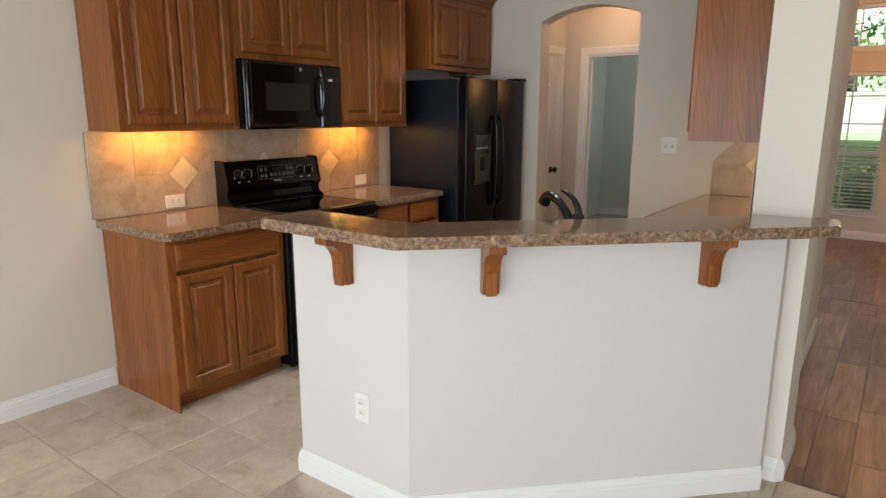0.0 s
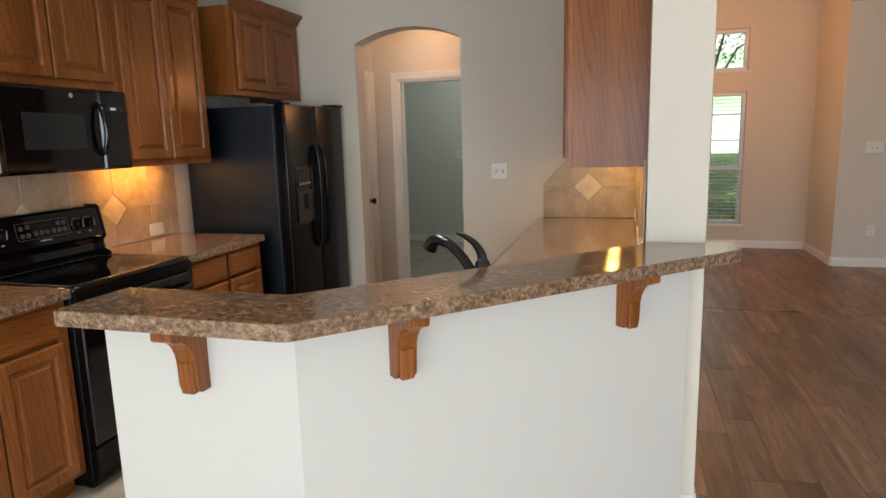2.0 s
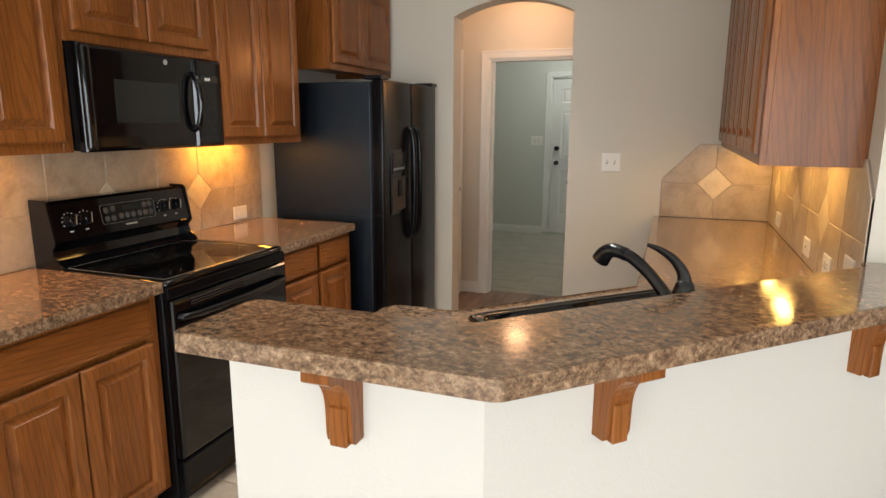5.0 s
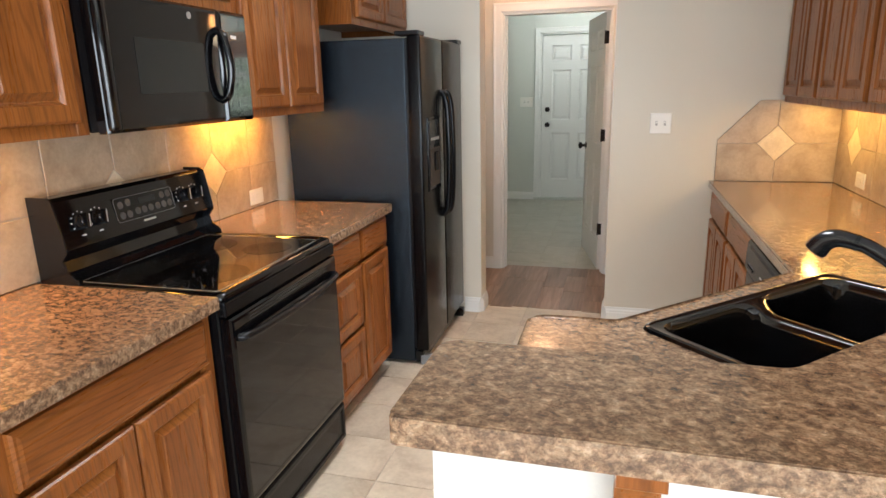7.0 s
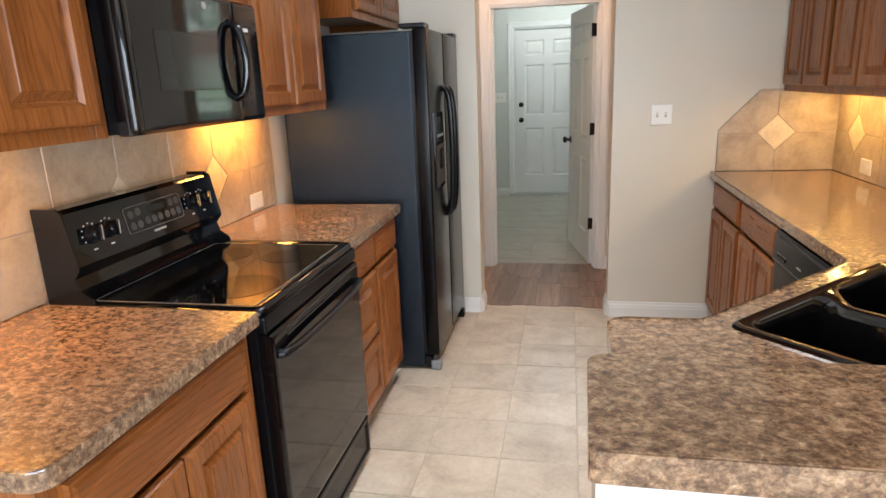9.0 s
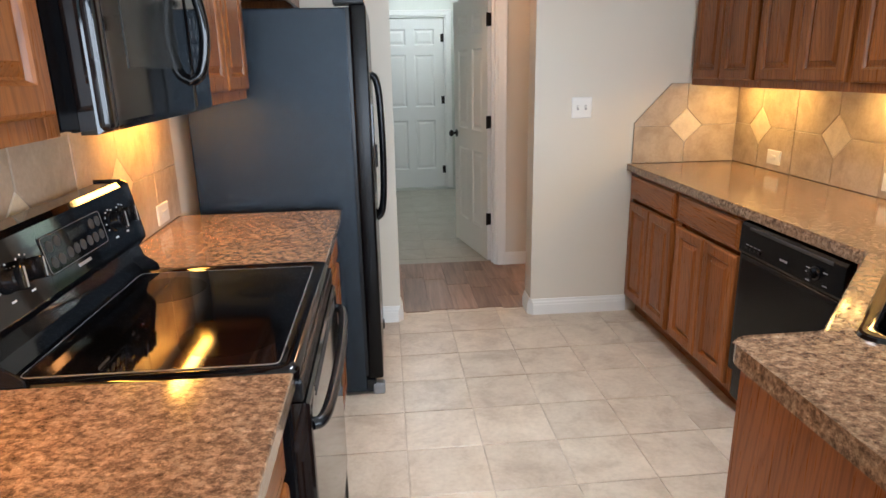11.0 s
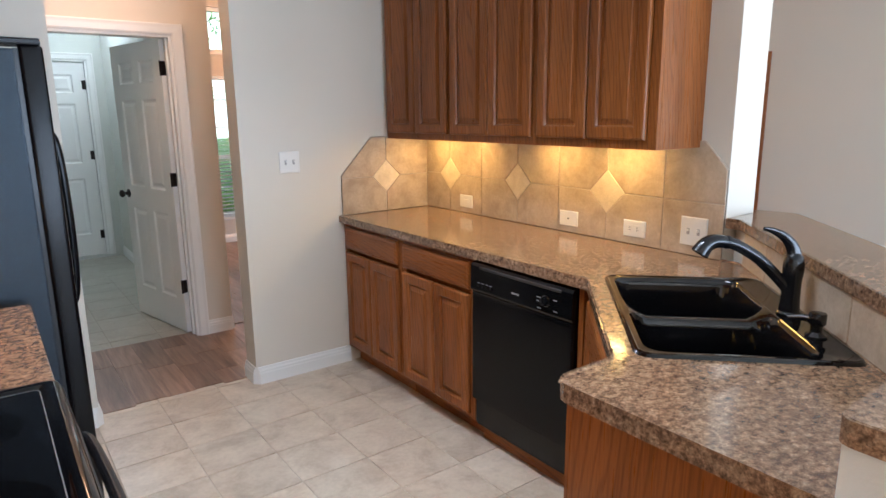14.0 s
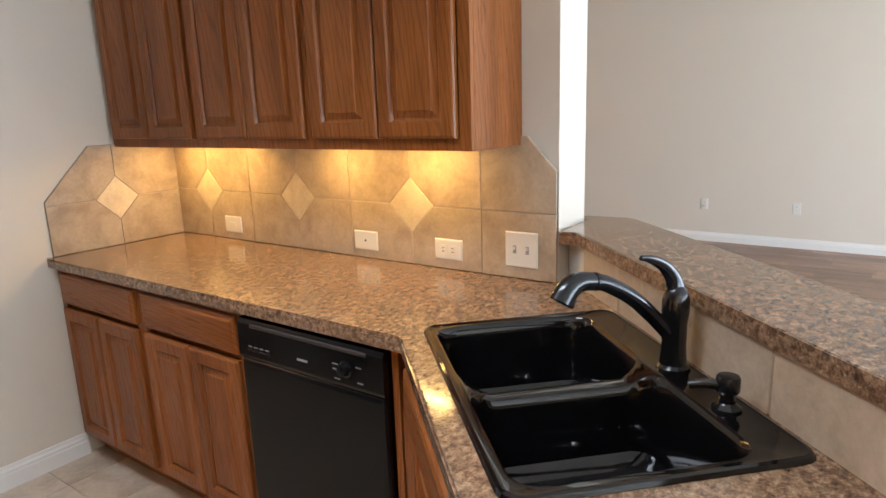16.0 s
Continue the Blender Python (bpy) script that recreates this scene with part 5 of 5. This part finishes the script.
def backsplash(name, m, outline, xs, zline, diamonds, label, half=0.098):
    """Tiles in x-z on a grout bed: outline: convex polygon; xs: upright joints; zline: level joint; diamonds: x of the middles."""
    ob = tagged(link_mesh(name, prism([(x, z) for x, z in outline], 0, 0.006), grout), label, "backsplash", "", "structure")
    for v in ob.data.vertices:
        v.co = Vector((v.co.x, -v.co.z, v.co.y))
    ob.matrix_world = m
    lo, hi = min(p[0] for p in outline), max(p[0] for p in outline)
    g = 0.0018
    edges = [lo - 0.01] + [x for x in xs if lo < x < hi] + [hi + 0.01]
    cc = (sum(p[0] for p in outline) / len(outline), sum(p[1] for p in outline) / len(outline))
    for x0, x1 in zip(edges, edges[1:]):
        for z0, z1 in ((0.0, zline), (zline, 3.0)) if zline else ((0.0, 3.0),):
            poly = [(x0 + g, z0 + g), (x1 - g, z0 + g), (x1 - g, z1 - g), (x0 + g, z1 - g)]
            for i in range(len(outline)):
                p, q = outline[i], outline[(i + 1) % len(outline)]
                nx, nz = q[1] - p[1], -(q[0] - p[0])
                ln = math.hypot(nx, nz)
                nx, nz = nx / ln, nz / ln
                if nx * (cc[0] - p[0]) + nz * (cc[1] - p[1]) > 0:
                    nx, nz = -nx, -nz
                poly = clip_poly(poly, (nx, nz), nx * p[0] + nz * p[1])
                if len(poly) < 3:
                    break
            if len(poly) < 3:
                continue
            for dx in diamonds:
                px, pz = sum(p[0] for p in poly) / len(poly), sum(p[1] for p in poly) / len(poly)
                sx, sz = (1 if px > dx else -1), (1 if pz > zline else -1)
                if abs(px - dx) < 0.32:
                    # cut off the corner that the diamond takes
                    r = half + 0.004
                    poly = clip_poly(poly, (-sx, -sz), -(sx * dx + sz * zline) - r)
            if len(poly) >= 3:
                piece("tile", tile_mesh("tile", poly, TILE_T, splash_mat), ob, Matrix())
    for dx in diamonds:
        piece("diamond_tile", tile_mesh("diamond_tile", [(dx, zline - half), (dx + half, zline), (dx, zline + half), (dx - half, zline)], TILE_T, diamond_mat), ob, Matrix())
    return ob


TOP = 1.366
backsplash("backsplash_range", pose(WX, 0, 0, 0, 0, 90), [(1.762, 0.916), (3.965, 0.916), (3.965, TOP + 0.002), (1.762, TOP + 0.002)], [2.003, 2.29, 2.576, 2.863, 3.149, 3.435, 3.722], 1.122, [2.29, 2.863, 3.435], "mottled tan wall tiles with cream diamonds behind the range", 0.093)
backsplash("backsplash_arch_wall", pose(0, NY, 0), [(-0.912, 0.916), (EX - TILE_T - 0.001, 0.916), (EX - TILE_T - 0.001, 1.365), (-0.705, 1.365), (-0.912, 1.146)], [-0.608], 1.128, [-0.608], "mottled tan wall tiles with one cream diamond and a clipped corner", 0.096)
backsplash("backsplash_sink", pose(EX, 0, 0, 0, 0, -90), [(-4.924, 0.916), (-2.908, 0.916), (-2.908, 1.272), (-3.010, 1.38), (-4.924, 1.38)], [-(3.48 + 0.2985 * k) for k in (5, 4, 3, 2, 1, 0, -1)], 1.136, [-4.674, -4.077, -3.48], "mottled tan wall tiles with cream diamonds along the sink run", 0.098)
backsplash("backsplash_bar", pose(Y_IN - C_IN - 0.005, Y_IN, 0, 0, 0, -180), [(0.0, 0.916), (0.455, 0.916), (0.455, 1.045), (0.0, 1.045)], [0.25], 0, [], "tan tiles under the bar top along its short leg")
backsplash("backsplash_bar", Matrix.Translation((Y_IN - C_IN, Y_IN, 0)) @ Matrix.Rotation(radians(-135), 4, "Z"), [(-1.24, 0.916), (-0.006, 0.916), (-0.006, 1.045), (-1.24, 1.045)], [-1.0, -0.70, -0.40, -0.12], 0, [], "tan tiles under the bar top behind the sink")

# ---- outdoors ----
grass = Mat("lawn", 0.9)
gv = grass.coords()
grass.color(grass.ramp(grass.noise(gv, 3, 5), [(0.3, (0.05, 0.10, 0.02)), (0.7, (0.13, 0.21, 0.05))]))
tagged(link_mesh("ground", box((-900, -900, -0.6), (900, 900, -0.2)), grass.m), "green lawn round the house", "ground", "", "structure")
leaf = Mat("leaf", 0.5)
leaf.b.inputs["Transmission Weight"].default_value = 0.0
leaf.color(leaf.mix(1.0, leaf.ramp(leaf.noise(leaf.coords(), 2.5, 3), [(0.3, (0.20, 0.36, 0.08)), (0.7, (0.42, 0.6, 0.2))]), leaf.vary(0.8, 1.3), "MULTIPLY"))
bark = paint("pale_tree_bark", (0.34, 0.29, 0.23), (0.25, 0.21, 0.165), 0.8, 0.9)


def leaves(blobs, count, size, seed):
    """Many small leaves scattered in ellipsoids of (centre, radii)."""
    rnd = random.Random(seed)
    bm = bmesh.new()
    for _ in range(count):
        c, r = rnd.choice(blobs)
        d = Vector((rnd.gauss(0, 1), rnd.gauss(0, 1), rnd.gauss(0, 1))).normalized() * rnd.uniform(0.55, 1.0)
        p = Vector([c[i] + d[i] * r[i] for i in range(3)])
        u = Vector((rnd.gauss(0, 1), rnd.gauss(0, 1), rnd.gauss(0, 1))).normalized()
        v = u.orthogonal().normalized()
        s = size * rnd.uniform(0.6, 1.3)
        bm.faces.new([bm.verts.new(q) for q in (p - u * s, p + v * s * 0.45, p + u * s, p - v * s * 0.45)])
    return bm


def tree(x, y, h, seed):
    rnd = random.Random(seed)
    ob = thing("tree", pose(x, y, -0.2), "leafy green garden tree", "tree", "trees outside the dining windows")
    bm = tube([(0, 0, 0), (0.05, 0.02, h * 0.3), (0.0, 0.06, h * 0.6)], [0.13, 0.10, 0.05], 10)
    blobs = []
    for k in range(7):
        a = 2 * math.pi * k / 7 + rnd.uniform(-0.3, 0.3)
        e = Vector((math.cos(a) * h * 0.26, math.sin(a) * h * 0.26, h * rnd.uniform(0.5, 0.85)))
        tube([(0.03, 0.03, h * 0.4), tuple(e * 0.5 + Vector((0, 0, h * 0.28))), tuple(e)], [0.05, 0.035, 0.015], 7, bm)
        blobs.append((tuple(e), (h * 0.19, h * 0.19, h * 0.14)))
    blobs.append(((0, 0, h * 0.88), (h * 0.2, h * 0.2, h * 0.14)))
    part("trunk", bm, bark, ob)
    part("crown", leaves(blobs, 1500, 0.075, seed), leaf.m, ob)


def shrub(x, y, r, h, seed):
    rnd = random.Random(seed)
    ob = thing("shrub", pose(x, y, -0.2), "green leafy shrub below the window", "shrub", "shrubs outside the dining windows")
    blobs = [((rnd.uniform(-r, r) * 0.5, rnd.uniform(-r, r) * 0.5, h * rnd.uniform(0.4, 0.7)), (r * 0.6, r * 0.6, h * 0.35)) for _ in range(5)]
    part("twigs", tube([(0, 0, 0), (0.03, 0.0, h * 0.6)], [0.04, 0.015], 8), bark, ob)
    part("crown", leaves(blobs, 900, 0.05, seed), leaf.m, ob)


for k, (x, y, h) in enumerate(((-1.9, 17.0, 5.5), (1.9, 21.5, 6.5), (4.4, 17.5, 5.6), (-6.8, 24.0, 7.0))):
    tree(x, y, h, 10 + k)
for k, (x, y, r, h) in enumerate(((-1.3, 11.0, 0.6, 0.9), (-0.3, 11.2, 0.6, 1.0), (0.7, 10.9, 0.6, 0.85), (1.6, 11.2, 0.65, 1.0))):
    shrub(x, y, r, h, 40 + k)
brick_wall = paint("far_house_wall", (0.55, 0.50, 0.44), (0.45, 0.40, 0.35), 0.5, 0.9)
roof_mat = paint("grey_roof_shingle", (0.16, 0.15, 0.15), (0.11, 0.10, 0.10), 0.8, 0.9)
# distance sheet emits its own green and white, standing in for sunlit haze
hazy = glow("glowing_backdrop", (0.75, 0.95, 0.6), 2.2)
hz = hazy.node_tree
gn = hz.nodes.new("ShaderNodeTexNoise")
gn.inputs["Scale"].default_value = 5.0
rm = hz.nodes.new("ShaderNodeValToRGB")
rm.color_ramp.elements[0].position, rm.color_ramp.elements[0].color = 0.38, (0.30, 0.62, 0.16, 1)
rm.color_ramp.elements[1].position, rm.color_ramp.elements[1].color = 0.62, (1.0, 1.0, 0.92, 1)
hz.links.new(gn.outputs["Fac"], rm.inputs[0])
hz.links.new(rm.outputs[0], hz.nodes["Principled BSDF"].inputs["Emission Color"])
tagged(link_mesh("backdrop", box((-40, 52, -0.5), (40, 52.3, 16)), hazy), "self-glowing backdrop sheet for the hazy distance of trees and sky", "backdrop", "", "structure")
house = thing("house", pose(-11, 36, -0.2), "pale neighbouring house with grey roof", "house")
part("wall", box((-8, 0, 0), (8, 8, 3.0)), brick_wall, house)
part("roof", profile_x([(-0.5, 3.0), (4.0, 5.6), (8.5, 3.0)], -8.5, 8.5), roof_mat, house)
for x in (-5.5, -1.8, 2.0, 5.5):
    wnd = part("window", box((x - 0.6, -0.04, 0.9), (x + 0.6, 0.02, 2.4)), trim_paint, house)
    part("pane", box((x - 0.52, -0.05, 0.98), (x + 0.52, -0.035, 2.32)), black_glass, wnd)

# ---- floor pieces ----
rnd = random.Random(7)


def slab(name, x0, x1, y0, y1, z0, z1, mat, bevel=0.003):
    """A floor tile or plank about its own middle."""
    hx, hy = (x1 - x0) / 2, (y1 - y0) / 2
    bm = bmesh.new()
    loops = []
    for z, s in ((z0, 0.0), (z1 - bevel * 0.6, 0.0), (z1, bevel)):
        loops.append([bm.verts.new((a * (hx - s), b * (hy - s), z)) for a, b in ((-1, -1), (1, -1), (1, 1), (-1, 1))])
    for a, b in zip(loops, loops[1:]):
        for i in range(4):
            bm.faces.new((a[i], a[(i + 1) % 4], b[(i + 1) % 4], b[i]))
    bm.faces.new(loops[-1])
    me = bpy.data.meshes.new(name)
    bm.to_mesh(me)
    bm.free()
    me.materials.append(mat)
    return me


def joined(name, cells, z0, z1, mat, label, parent):
    bm = bmesh.new()
    for x0, x1, y0, y1 in cells:
        box((x0, y0, z0), (x1, y1, z1), bm=bm)
    ob = part(name, bm, mat, parent, label)
    ob["kind"] = "stuff"
    return ob


def tile_field(parent, xr, yr, near_y, mat, z1, gx, gy):
    shared, far = {}, []
    i0, i1 = math.floor((xr[0] - gx) / TX), math.ceil((xr[1] - gx) / TX)
    j0, j1 = math.floor((yr[0] - gy) / TY), math.ceil((yr[1] - gy) / TY)
    for i in range(i0, i1):
        for j in range(j0, j1):
            x0, x1 = max(gx + i * TX, xr[0]) + 0.0022, min(gx + (i + 1) * TX, xr[1]) - 0.0022
            y0, y1 = max(gy + j * TY, yr[0]) + 0.0022, min(gy + (j + 1) * TY, yr[1]) - 0.0022
            if x1 - x0 < 0.01 or y1 - y0 < 0.01:
                continue
            if y1 < near_y:
                far.append((x0, x1, y0, y1))
                continue
            key = (round(x1 - x0, 3), round(y1 - y0, 3))
            if key not in shared:
                shared[key] = slab("tile", 0, key[0], 0, key[1], -0.009, z1, mat)
            piece("tile", shared[key], parent, pose((x0 + x1) / 2, (y0 + y1) / 2, rnd.uniform(-0.0006, 0.0006), rnd.uniform(-0.06, 0.06), rnd.uniform(-0.06, 0.06)))
    if far:
        joined("tiles_beyond", far, -0.009, z1, mat, "tan tiles of the breakfast corner", parent)


tile_field(floor, (-0.085, 1.2), (SOUTH, 2.933), 1.2, floor_tile_mat, 0.0, TILE_X, TILE_Y)
tile_field(floor, (WX, -0.085), (SOUTH, 5.09), -0.1, floor_tile_mat, 0.0, TILE_X, TILE_Y)
util = bpy.data.objects["floor_utility"]
tile_field(util, (-3.46, -1.40), (HALL_N + 0.108, 9.2), 0, utility_tile_mat, 0.002, -2.36, 6.2)


def plank_field(parent, xr, yr, w=0.155, ragged=0.0):
    x = xr[0]
    first = yr[0]
    while x < xr[1] - 0.01:
        yr = (first - rnd.uniform(0, ragged), yr[1])
        x1 = min(x + w, xr[1])
        y = yr[0] - rnd.uniform(0, 0.9)
        while y < yr[1]:
            ln = rnd.uniform(0.35, 0.95)
            a, b = max(y, yr[0]), min(y + ln, yr[1])
            if b - a > 0.03:
                me = slab("plank", x + 0.0005, x1 - 0.0005, a + 0.0005, b - 0.0005, -0.005, 0.004, plank_mat, 0.0016)
                piece("plank", me, parent, pose((x + x1) / 2, (a + b) / 2, rnd.uniform(-0.0004, 0.0004)))
            y += ln
        x = x1


plank_field(wood_floor, (-2.57, -0.164), (5.085, HALL_N + 0.108), ragged=0.035)
plank_field(wood_floor, (-1.29, 1.80), (HALL_N + 0.108, DIN_N))
plank_field(bpy.data.objects["floor_wood_living"], (-0.164, 1.8), (2.936, 6.06))
plank_field(bpy.data.objects["floor_wood_living"], (1.801, LIV_E), (1.0, 8.10))
